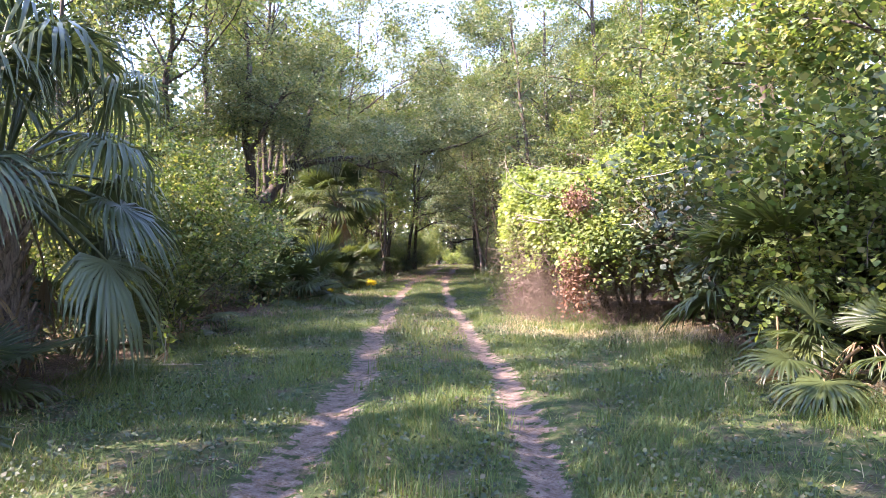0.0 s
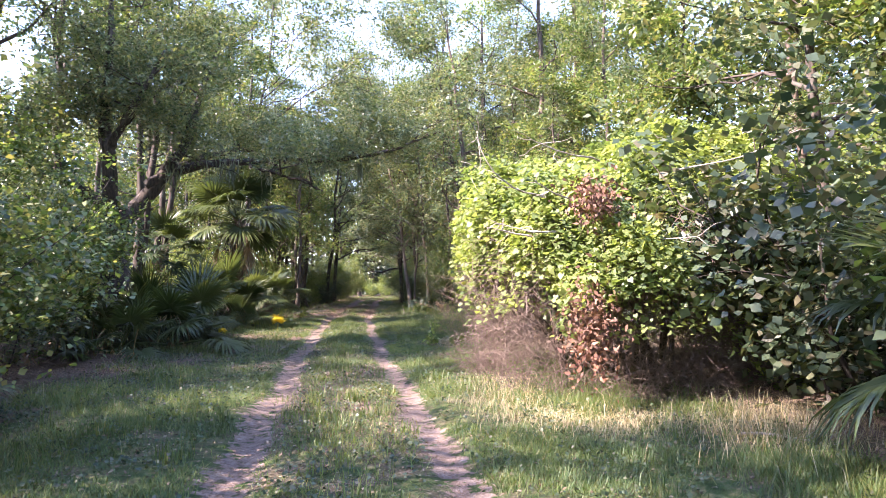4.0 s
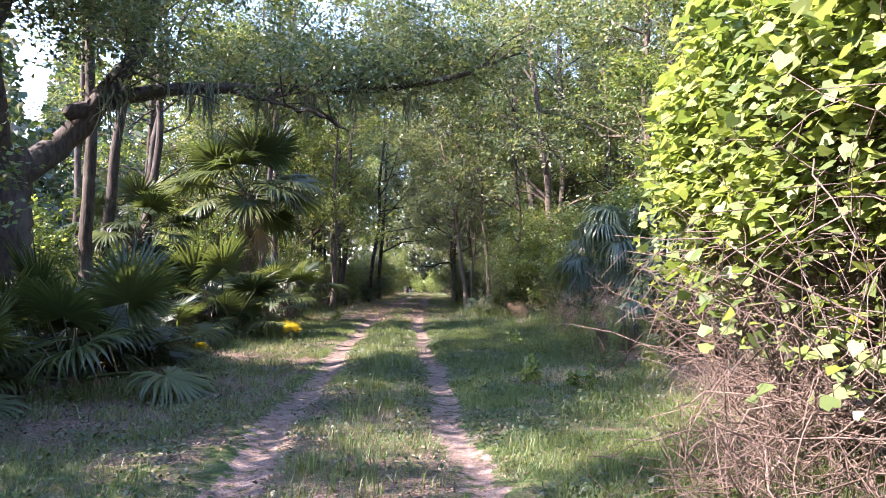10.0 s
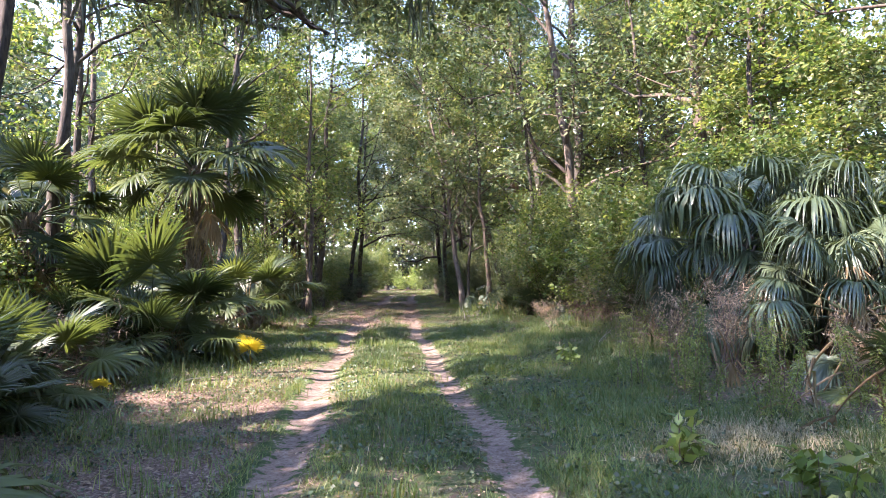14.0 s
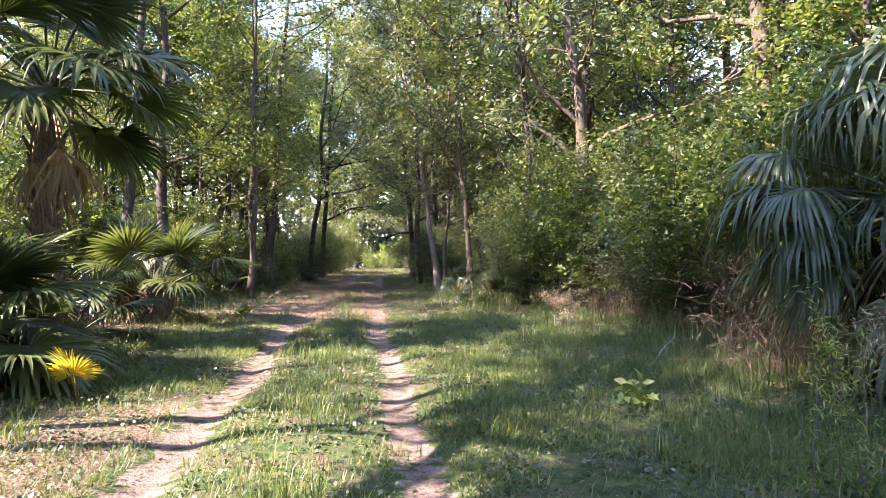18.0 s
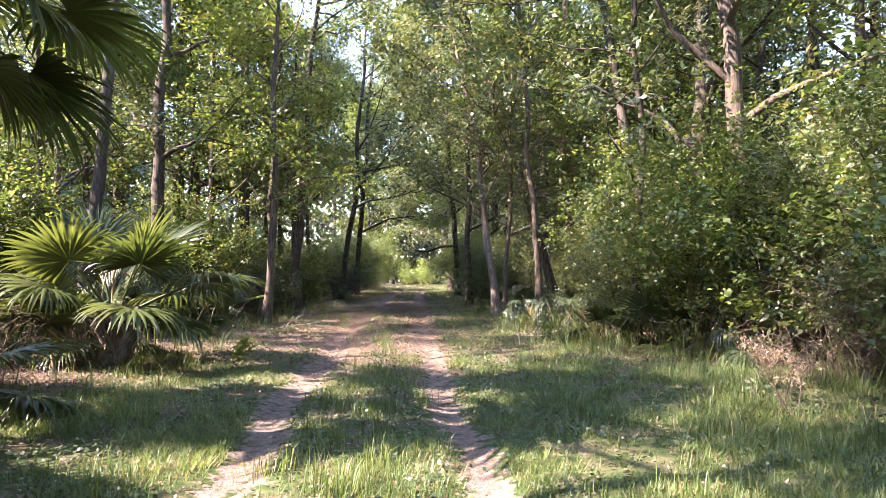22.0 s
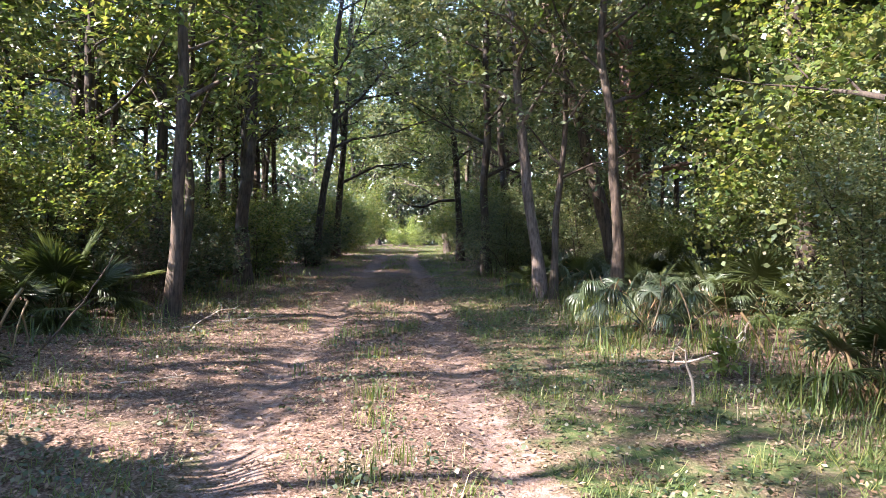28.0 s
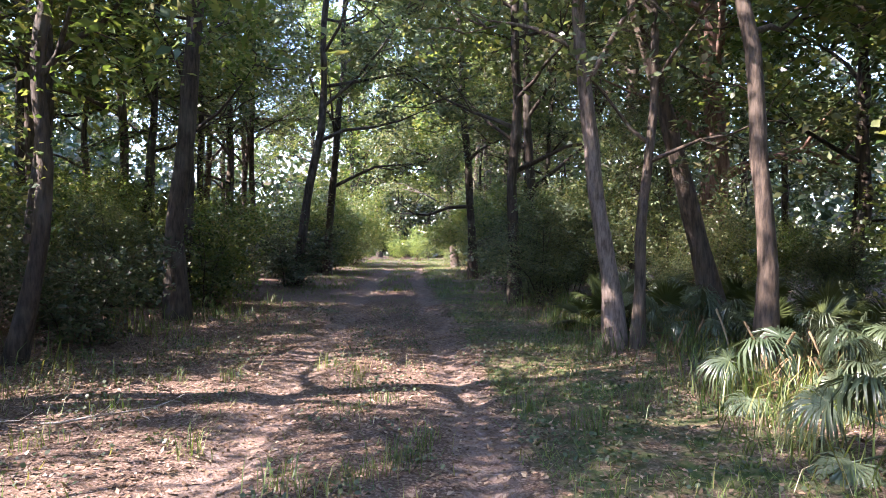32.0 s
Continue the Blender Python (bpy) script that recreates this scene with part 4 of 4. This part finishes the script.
yellow_palmetto((-4.6, 30.6), 0.2, "tiny palmetto with a drooping fan in backlit yellow", ((-80, 58, 10),))

PALMETTO = make_palm((-5.6, 28.6), 0.12, 10, 0.8, "low palmetto with dark green fans", 510, "dark", 2, name="palmetto", low=12, high=84, group="palmettos")
PALMETTO_B = make_palm((-6.6, 29.6), 0.12, 11, 0.9, "palmetto with dark fans and dead brown fronds", 511, "dark", 5, name="palmetto", low=8, high=82, group="palmettos")
PALMETTO_C = make_palm((6.8, 28.6), 0.14, 10, 0.8, "palmetto with grey-green fans and a skirt of dead fronds", 512, "light", 8, name="palmetto", low=-5, high=80, group="palmettos")
thicket(34, -8.0, -3.9, 22.5, 40, 21, [PALMETTO, PALMETTO_B], 0.8, 1.25, 0.65, 0.1)
thicket(12, -7.0, -4.2, 50, 62, 42, [SHRUBS[1], PALMETTO], 0.55, 0.85, 0.8, 0.0)
thicket(10, -7.5, -4.4, 42, 50, 22, [PALMETTO, PALMETTO_B], 0.7, 1.0, 0.8)
thicket(4, 5.2, 7.4, 26, 29.5, 23, [PALMETTO_C, PALMETTO_B], 0.6, 0.9, 0.7, 1.0)
thicket(9, 4.5, 7.5, 38, 47, 26, [PALMETTO_B, PALMETTO_C], 0.6, 0.95, 0.7)
thicket(24, 3.6, 8.0, 48, 62, 24, [PALMETTO_C, PALMETTO_B], 0.55, 0.85, 0.6, -0.3)
thicket(7, -6.5, -4.4, 8, 20, 25, [PALMETTO, PALMETTO_B], 0.7, 1.0, 0.8)


for k, (x, y, s) in enumerate(((3.3, 51.7, 0.95), (4.1, 50.9, 1.1), (4.4, 52.6, 1.0), (3.6, 53.8, 0.9), (5.2, 51.7, 1.2), (2.5, 55.6, 0.8), (4.6, 48.6, 0.9), (5.4, 46.9, 1.0))):
    ob = copy_thing(PALMETTO_B if k % 3 == 1 else PALMETTO_C, Matrix.Identity(4))
    ob.matrix_basis = Matrix.Translation(rooted((x, y), 0.04)) @ Matrix.Rotation(1.7 * k, 4, "Z") @ Matrix.Scale(s * 0.78, 4)

# ---- the vine-covered thicket ----
def vine_mound():
    r = np.random.default_rng(61)
    t = thing("vine_thicket", "thicket of dry twigs covered with bright green grape vine", "shrub", "", rooted((4.55, 21.0), 0.02))
    n = 150000
    u = r.normal(size=(n, 3))
    u[:, 2] = np.abs(u[:, 2])
    u = u / (np.abs(u) ** 2.3).sum(1, keepdims=True) ** (1 / 2.3)
    ext = np.array([2.75, 3.2, 3.6])
    lump = 1 + 0.10 * np.sin(3 * u[:, 0:1] * 2.2 + 4 * u[:, 1:2]) + 0.08 * np.sin(7 * u[:, 2:3] + 5 * u[:, 0:1])
    p0 = u * ext
    ripple = np.sin(p0[:, 0:1] * 2.6 + 1.3 * np.sin(p0[:, 2:3] * 2.1)) * np.sin(p0[:, 1:2] * 2.3 + 1.1) * np.sin(p0[:, 2:3] * 2.7 + 0.6) + 0.5 * np.sin(p0[:, 0:1] * 6.1 + p0[:, 2:3] * 4.0) * np.sin(p0[:, 1:2] * 5.7 - p0[:, 2:3] * 3.1)
    c = u * ext * (lump + 0.07 * ripple) * (1 - np.abs(r.normal(0, 0.06, (n, 1)))) + r.normal(0, 0.05, (n, 3))
    keep = c[:, 2] > 1.36 - 0.14 * c[:, 0] - 0.3 * np.maximum(c[:, 0] - 0.3, 0) + 0.4 * np.sin(c[:, 1] * 1.7) * np.sin(c[:, 0] * 2.1 + 1) - 0.55 * (r.uniform(0, 1, n) < 0.12)
    c = c[keep]
    face = unit(u[keep] / ext + np.array([0, 0, 0.12]))
    part("vine_foliage", leaves("vine_foliage", c, 0.064, M_VINE, r, VINE, 0.3, jitter=0.6, outward=face), t, "bright green lobed vine leaves")
    pp, rr = [], []
    for k in range(5600):
        a = r.uniform(0, 2 * math.pi)
        rad = math.sqrt(r.uniform(0.6, 1.08)) / (abs(math.cos(a)) ** 2.3 + abs(math.sin(a)) ** 2.3) ** (1 / 2.3)
        s = np.array([math.cos(a) * ext[0] * 0.80 * rad, math.sin(a) * ext[1] * 0.80 * rad, r.uniform(0.0, 1.0) ** 1.2 * 2.3])
        d = np.array([math.cos(a) * 0.25 + r.normal(0, 0.7), math.sin(a) * 0.25 + r.normal(0, 0.7), r.normal(0.1, 0.7)])
        p = wander(s, d, r.uniform(0.4, 1.2), 6, r, 0.5)
        p[:, 2] = np.abs(p[:, 2])
        pp.append(p)
        rr.append(np.linspace(r.uniform(0.003, 0.007), 0.0018, 6))
    part("brushwood", tube_mesh("brushwood", pp, rr, M_TWIG, 3), t, "tangle of dry brown twigs")
    pp, rr = [], []
    for k in range(16):
        a = r.uniform(0, 2 * math.pi)
        p = wander((math.cos(a) * 0.7, math.sin(a) * 1.4, 0), (math.cos(a) * 0.3, math.sin(a) * 0.4, 1.0), r.uniform(2.0, 3.0), 9, r, 0.2)
        pp.append(p)
        rr.append(np.linspace(0.05, 0.012, 9))
    for p, q in zip(pp, rr):
        part("stem", tube_mesh("stem", [p], [q], M_BARK, 6), t)
    for k, (cx, cy, cz, ch) in enumerate(((-1.2, -3.25, 1.0, 0.44), (-1.1, -3.1, 2.5, 0.22))):
        q = np.array([cx, cy, cz]) + r.normal(size=(int(2600 * ch), 3)) * np.array([0.15, 0.13, ch * 0.6])
        tagged(part("dead_foliage", leaves("dead_foliage", q, 0.075, M_RED, r, LEAF, -0.3), t, "cluster of withered reddish-brown leaves"), kind="stuff")


vine_mound()


def dry_branch(base, heading, length, seed, label, radius=0.02, twigs=7, name="fallen_branch", mat=M_DRYWOOD):
    """A bare branch with side twigs."""
    r = np.random.default_rng(seed)
    t = thing(name, label, "branch", "", base)
    p = wander((0, 0, 0.02), heading, length, 10, r, 0.12)
    p[:, 2] = np.maximum(p[:, 2], 0.012) if abs(heading[2]) < 0.3 else p[:, 2]
    part("stick", tube_mesh("stick", [p], [np.linspace(radius, radius * 0.3, 10)], mat, 6, radius * 0.08, r), t)
    for k in range(twigs):
        q = p[r.integers(3, 10)]
        d = unit(np.array(heading) + r.normal(0, 0.7, 3))
        s = wander(q, d, length * r.uniform(0.12, 0.35), 6, r, 0.22)
        s[:, 2] = np.maximum(s[:, 2], -base[2] + 0.05) if name != "fallen_branch" else np.maximum(s[:, 2], 0.01)
        part("twig", tube_mesh("twig", [s], [np.linspace(radius * 0.45, radius * 0.12, 6)], mat, 4), t)
    return t


for k, (x, y, z, hx, hy, hz, ln) in enumerate(((3.0, 18.6, 2.6, -0.9, -0.5, 0.15, 1.5), (3.6, 18.2, 3.0, -0.8, -0.6, 0.0, 1.4), (4.6, 18.3, 2.9, 0.9, -0.3, 0.3, 1.7),
                                              (2.9, 20.0, 2.4, -0.8, -0.2, 0.1, 0.9), (3.3, 21.5, 3.2, -0.9, -0.3, 0.2, 1.3), (3.9, 18.4, 2.0, 0.5, -0.7, -0.1, 1.2))):
    dry_branch((x, y, z), (hx, hy, hz), ln, 620 + k, "bare grey branch sticking out of the vines", 0.014, 6, "bare_branch")
for k, (x, y, z, hx, hy, hz, ln) in enumerate(((3.2, 18.5, 2.15, -0.95, -0.25, 0.18, 0.9), (2.8, 18.6, 2.1, -0.8, -0.3, -0.05, 0.6), (3.4, 18.4, 2.5, -0.9, -0.3, 0.2, 0.9))):
    dry_branch((x, y, z), (hx, hy, hz), ln, 630 + k, "pale forked branch reaching out of the vines", 0.016, 7, "bare_branch")

# The sun patch on these bushes is put into their pale leaf colour.
make_shrub((4.6, 41.6), 2.5, 1.4, 6500, 0.075, M_BRIGHT, "leafy bush in pale sunlit yellow-green beside dead fronds", 421)
make_shrub((5.4, 39.8), 1.9, 1.2, 5000, 0.07, M_BRIGHT, "low leafy bush in pale sunlit green", 422)


def bare_shrub(base, width, height, n, seed):
    """A leafless tangle of thin brown twigs and a few thicker stems."""
    r = np.random.default_rng(seed)
    t = thing("bare_shrub", "leafless tangle of thin brown twigs", "shrub", "bare shrubs", rooted(base, 0.02))
    for k in range(4):
        p = wander((r.normal(0, 0.1), r.normal(0, 0.1), 0), (r.normal(0, 0.5), r.normal(0, 0.5), 1), height * r.uniform(0.8, 1.1), 8, r, 0.2)
        part("stem", tube_mesh("stem", [p], [np.linspace(0.014, 0.004, 8)], M_TWIG, 5), t)
    pp, rr = [], []
    for k in range(n):
        q = np.array([r.normal(0, width * 0.4), r.normal(0, width * 0.4), height * r.uniform(0, 1) ** 1.3])
        p = wander(q, (r.normal(0, 0.7), r.normal(0, 0.7), r.normal(0.25, 0.6)), r.uniform(0.3, 0.9), 6, r, 0.4)
        p[:, 2] = np.abs(p[:, 2])
        pp.append(p)
        rr.append(np.linspace(r.uniform(0.003, 0.006), 0.0016, 6))
    tagged(part("brushwood", tube_mesh("brushwood", pp, rr, M_TWIG, 3), t), kind="stuff")
    return t


BARE = [bare_shrub((4.4, 40.4), 1.2, 1.5, 420, 431), bare_shrub((3.9, 34.2), 1.0, 1.1, 340, 432)]
thicket(8, 4.2, 7.2, 34.5, 44, 433, BARE, 0.7, 1.1, 0.9, 0.2)
thicket(13, -6.2, -3.8, 8, 56, 434, BARE, 0.6, 1.0, 0.9, -0.25)

# dead fronds lying under the palms
def dead_fronds(n, side, ylo, yhi, seed):
    r = np.random.default_rng(seed)
    for k in range(n):
        y = r.uniform(ylo, yhi)
        d = side * (float(open_edge(np.array(side), np.array(y))) + r.uniform(-0.1, 1.3))
        x = float(track_x(y)) + d
        ob = new("dead_frond", DEAD[k % 3])
        ob.matrix_basis = Matrix.Translation(rooted((x, y), -r.uniform(0.35, 0.75))) @ Matrix.Rotation(r.uniform(0, 6.28), 4, "Z") @ Matrix.Rotation(r.normal(0, 0.3), 4, "Y") @ Matrix.Scale(r.uniform(0.6, 1.0), 4)
        tagged(ob, "withered brown palm frond drooping to the ground", "palm frond", "dead fronds")


dead_fronds(22, -1, 22, 48, 651)
dead_fronds(32, 1, 26.5, 33.5, 652)
dead_fronds(46, 1, 42, 60, 653)
dead_fronds(34, 1, 35, 47, 656)
dead_fronds(8, 1, 9, 15, 654)
dead_fronds(6, -1, 10, 20, 655)

# fallen wood at the edges
for k, (x, y, hx, hy, ln, rad, n) in enumerate(((0.7, 47.2, 0.9, 0.35, 1.3, 0.022, 11), (1.1, 46.9, 0.5, 0.8, 0.9, 0.016, 8), (-5.0, 50.3, 0.9, 0.2, 1.1, 0.013, 9), (-5.4, 49.4, 0.8, -0.5, 0.9, 0.010, 8),
                                              (-3.6, 13.6, 0.9, 0.3, 1.5, 0.02, 8), (-3.9, 31.6, 0.8, 0.5, 0.7, 0.009, 5), (-4.6, 46.0, 0.7, 0.6, 0.7, 0.010, 6), (3.6, 44.6, 0.9, 0.3, 1.8, 0.03, 8),
                                              (4.4, 16.4, 0.7, -0.6, 1.3, 0.014, 9), (3.2, 51.6, 0.9, 0.2, 1.5, 0.025, 8), (2.7, 35.0, 0.8, 0.5, 0.8, 0.012, 5))):
    dry_branch(rooted((x, y), -0.015), (hx, hy, 0.06), ln, 640 + k, "pale dry fallen branch lying on the ground", rad, n)
dry_branch(rooted((0.6, 45.3), 0.0), (0.05, 0.05, 1.0), 0.5, 660, "short pale stick standing in the grass", 0.018, 0, "stick")
dry_branch(rooted((-6.0, 47.0), 0.0), (0.62, 0.2, 0.72), 1.7, 661, "thin dead sapling leaning over", 0.013, 4, "leaning_stick", M_BARK)


def tall_weed(base, h, n, seed, label, mat=M_BRIGHT, leaf=0.05, shape=NEEDLE, stems=5):
    """An upright leafy weed: a few stems set with small leaves."""
    r = np.random.default_rng(seed)
    t = thing("tall_weed", label, "weed", "tall weeds", rooted(base, 0.02))
    for k in range(stems):
        p = wander((r.normal(0, 0.09), r.normal(0, 0.09), 0), (r.normal(0, 0.1), r.normal(0, 0.1), 1), h * r.uniform(0.7, 1.05), 9, r, 0.05)
        stem = part("stem", tube_mesh("stem", [p], [np.linspace(0.006, 0.002, 9)], M_TWIG, 4), t)
        u = r.uniform(0.1, 1, n)
        c = np.stack([np.interp(u, np.linspace(0, 1, 9), p[:, i]) for i in range(3)], 1) + r.normal(0, 0.035 * (1.2 - u[:, None] * 0.6), (n, 3))
        part("foliage", leaves("foliage", c, leaf, mat, r, shape, 0.2), stem)
    return t


for k, (x, y, h) in enumerate(((2.35, 30.5, 1.25), (2.8, 30.0, 1.0), (3.1, 30.6, 1.2), (3.4, 29.0, 1.1), (2.5, 29.2, 0.7), (3.0, 28.2, 0.9), (3.9, 28.4, 0.9), (3.6, 27.4, 0.6))):
    tall_weed((x, y), h, 230, 680 + k, "feathery yellow-green weed standing in tall grass", M_VINE)
for k, (x, y, h) in enumerate(((1.62, 27.1, 0.42), (2.3, 26.2, 0.35), (-2.7, 14.3, 0.6), (1.9, 33.0, 0.3), (-4.3, 43.0, 0.4), (1.3, 46.5, 0.45))):
    tall_weed((x, y), h, 26, 700 + k, "small broad-leaved green plant in the grass", M_BRIGHT, 0.13, LEAF, 3)

def dried_weed(base, h, seed):
    """A dead bushy weed: forked stems that end in faded plumes."""
    r = np.random.default_rng(seed)
    t = thing("dried_weed", "dried bushy weed with faded pinkish plumes", "weed", "tall weeds", rooted(base, 0.02))
    for k in range(6):
        p = wander((r.normal(0, 0.07), r.normal(0, 0.07), 0), (r.normal(0, 0.22), r.normal(0, 0.22), 1), h * r.uniform(0.6, 0.9), 8, r, 0.08)
        stem = part("stem", tube_mesh("stem", [p], [np.linspace(0.008, 0.003, 8)], M_TWIG, 4), t)
        tips, pp, rr = [], [], []
        for j in range(9):
            q = wander(p[r.integers(4, 8)], (r.normal(0, 0.6), r.normal(0, 0.6), 0.7), h * r.uniform(0.12, 0.3), 5, r, 0.25, -0.04)
            pp.append(q)
            rr.append(np.linspace(0.003, 0.0012, 5))
            tips += list(q[2:])
        part("side_twigs", tube_mesh("side_twigs", pp, rr, M_TWIG, 3), stem)
        c = np.array(tips)[r.integers(0, len(tips), 240)] + r.normal(0, 0.03, (240, 3))
        tagged(part("plume", leaves("plume", c, 0.042, M_PINK, r, NEEDLE, -0.2), stem), kind="stuff")


for k, (x, y, h) in enumerate(((2.95, 30.7, 1.45), (3.35, 30.4, 1.3), (3.7, 30.9, 1.5), (4.1, 30.2, 1.2), (4.3, 29.2, 1.1), (2.6, 38.6, 1.0))):
    dried_weed((x, y), h, 720 + k)

# ---- grass, dry grass and fallen leaves ----
edge = lambda d, y: np.clip((open_edge(d, y) + 0.5 - np.abs(d)) / 0.8, 0, 1)
early = lambda d, y: edge(d, y) * np.clip((46 - y) / 9, np.where(d > 1.3, 0.45, 0.15), 1) * np.where((np.abs(d) < 0.7) & (y > 13), np.where(y > 27, 0.6, 0.38), 1.0) * np.where((d < -1.3) & (y > 20) & (y < 33), 0.35, 1.0)
grass_field("grass", "short green grass on and beside the track", 900000, 5.5, 24, early, 0.095, 0.009, M_GRASS, 71, 0.8, short=True)
grass_field("grass", "short green grass on and beside the track", 800000, 24, 44, early, 0.095, 0.010, M_GRASS, 72, 0.8, short=True)
grass_field("grass", "thin grass among fallen leaves on the track", 200000, 44, 66, early, 0.11, 0.011, M_GRASS, 73, 0.7, short=True)
grass_field("grass", "sunlit grass in the far clearing", 60000, 66, 112, lambda d, y: edge(d, y), 0.16, 0.02, M_GRASS, 74, 0.6, short=True)
tall = lambda d, y: np.where(d > 2.0, 1.0, 0.45) * np.where((y > 23) & (y < 29.5), 0.15, 1.0) * np.clip((np.abs(d) - 1.9) / 0.9, 0, 1) * np.clip((open_edge(d, y) + 0.7 - np.abs(d)) / 1.0, 0, 1)
grass_field("tall_grass", "tall green grass along the edge of the track", 40000, 8, 56, tall, 0.2, 0.007, M_GRASS, 75, 0.6)
lush = lambda d, y: np.where(d > 0, 1.0, 0.25) * np.clip((np.abs(d) - open_edge(d, y) + 1.3) / 0.8, 0, 1) * np.clip((open_edge(d, y) + 1.2 - np.abs(d)) / 0.8, 0, 1)
grass_field("broad_grass", "broad-bladed green grass under the trees", 50000, 32, 62, lush, 0.30, 0.014, M_GRASS, 77, 0.7)
straw = lambda d, y: np.clip((np.abs(d) - 1.8) / 1.0, 0, 1) * np.clip((open_edge(d, y) + 0.7 - np.abs(d)) / 1.0, 0, 1) * 0.5 + 0.3 * (np.abs(d) < 0.75) * (y > 13)
grass_field("dry_grass", "straw-coloured dry grass at the edge", 28000, 6, 60, straw, 0.18, 0.005, M_STRAW, 76, 0.9)


def tufts(n, ylo, yhi, seed):
    """Clumps of longer grass on the middle strip and along the verges."""
    r = np.random.default_rng(seed)
    y0 = r.uniform(ylo, yhi, n)
    d0 = np.where(r.uniform(0, 1, n) < 0.4, r.normal(0, 0.3, n), r.choice([-1, 1], n) * r.uniform(1.4, 3.6, n))
    y = np.repeat(y0, 34) + r.normal(0, 0.09, n * 34)
    x = track_x(np.repeat(y0, 34)) + np.repeat(d0, 34) + r.normal(0, 0.09, n * 34)
    h = np.repeat(r.uniform(0.10, 0.26, n), 34) * r.uniform(0.5, 1.2, n * 34)
    tagged(new("tall_grass", blade_mesh("tall_grass", x, y, h, 0.007 * r.uniform(0.6, 1.3, n * 34), M_GRASS, r, 0.5)), "clumps of longer green grass on the track", "grass", kind="stuff")


tufts(330, 6, 28, 78)
tufts(330, 28, 42, 79)
tufts(60, 42, 54, 80)


def straw_patch(n, cx, cy, sx, sy, h, seed):
    r = np.random.default_rng(seed)
    x, y = cx + r.normal(0, sx, n), cy + r.normal(0, sy, n)
    ok = (rut_amount(x, y) < 0.3) & (x > track_x(y) + 1.3)
    x, y = x[ok], y[ok]
    me = blade_mesh("dry_grass", x, y, h * r.uniform(0.4, 1.4, len(x)), 0.005 * r.uniform(0.6, 1.4, len(x)), M_STRAW, r, 1.1)
    tagged(new("dry_grass", me), "patch of bleached dry grass beside the vines", "grass", kind="stuff")


straw_patch(2400, 3.2, 17.3, 0.55, 0.4, 0.11, 87)
straw_patch(1300, 4.8, 16.6, 0.5, 0.6, 0.24, 88)
straw_patch(1500, 2.4, 19.0, 0.35, 1.0, 0.15, 89)
straw_patch(3000, 2.4, 27.6, 0.5, 0.4, 0.12, 90)


def litter(name, n, ylo, yhi, seed, size):
    r = np.random.default_rng(seed)
    y = r.uniform(ylo, yhi, n)
    x = track_x(y) + r.uniform(-7, 7, n)
    p = np.clip(0.25 + 1.6 * litter_amount(x, y), 0.05, 1) * (1 - 0.75 * rut_amount(x, y) * np.clip((50 - y) / 12, 0.15, 1))
    ok = r.uniform(0, 1, n) < p
    x, y = x[ok], y[ok]
    c = np.stack([x, y, ground_z(x, y) + 0.012], 1)
    tagged(new(name, leaves(name, c, size, M_LITTER, r, LEAF, 2.2)), "brown fallen leaves lying on the ground", "leaves", kind="stuff")


litter("leaf_litter", 70000, 6, 34, 81, 0.042)
litter("leaf_litter", 130000, 34, 62, 82, 0.046)


def weeds(n, ylo, yhi, seed):
    """Low broad-leaved weeds among the grass."""
    r = np.random.default_rng(seed)
    m = n // 14
    y0 = r.uniform(ylo, yhi, m)
    d0 = r.uniform(-5, 6.5, m)
    keep = (np.abs(d0) < open_edge(d0, y0) + 0.4) & (rut_amount(track_x(y0) + d0, y0) < 0.2)
    y0, d0 = y0[keep], d0[keep]
    pick = r.integers(0, len(y0), n)
    y = y0[pick] + r.normal(0, 0.09, n)
    x = track_x(y0[pick]) + d0[pick] + r.normal(0, 0.09, n)
    z = ground_z(x, y) + 0.02 + np.abs(r.normal(0, 0.045, n))
    tagged(new("weeds", leaves("weeds", np.stack([x, y, z], 1), 0.036, M_DARK, r, BROAD, 0.8)), "low broad-leaved green weeds in the grass", "weeds", kind="stuff")


weeds(36000, 6, 34, 85)
weeds(20000, 34, 60, 86)


# ---- woods further back ----
def far_woods(name, n, box, seed, size=0.5):
    r = np.random.default_rng(seed)
    x0, x1, y0, y1, z1 = box
    c = np.stack([r.uniform(x0, x1, n), r.uniform(y0, y1, n), z1 * r.uniform(0, 1, n) ** 1.15], 1)
    c[:, 2] *= 0.75 + 0.25 * np.sin(c[:, 0] * 0.6 + c[:, 1] * 0.45)
    tagged(new(name, leaves(name, c, size, M_DARK, r, BROAD, 0.2)), "dense green woodland behind the nearer trees", "woods", kind="stuff")


far_woods("far_woods", 30000, (-34, -20, -10, 112, 13), 91, 0.55)
far_woods("far_woods", 60000, (-48, -35, -10, 116, 30), 95, 0.85)
far_woods("far_woods", 40000, (15, 30, -10, 112, 17), 92, 0.55)
far_woods("far_woods", 16000, (-34, 30, 126, 145, 20), 93, 0.9)
far_woods("far_woods", 5000, (-25, 25, -34, -24, 8), 94, 0.8)
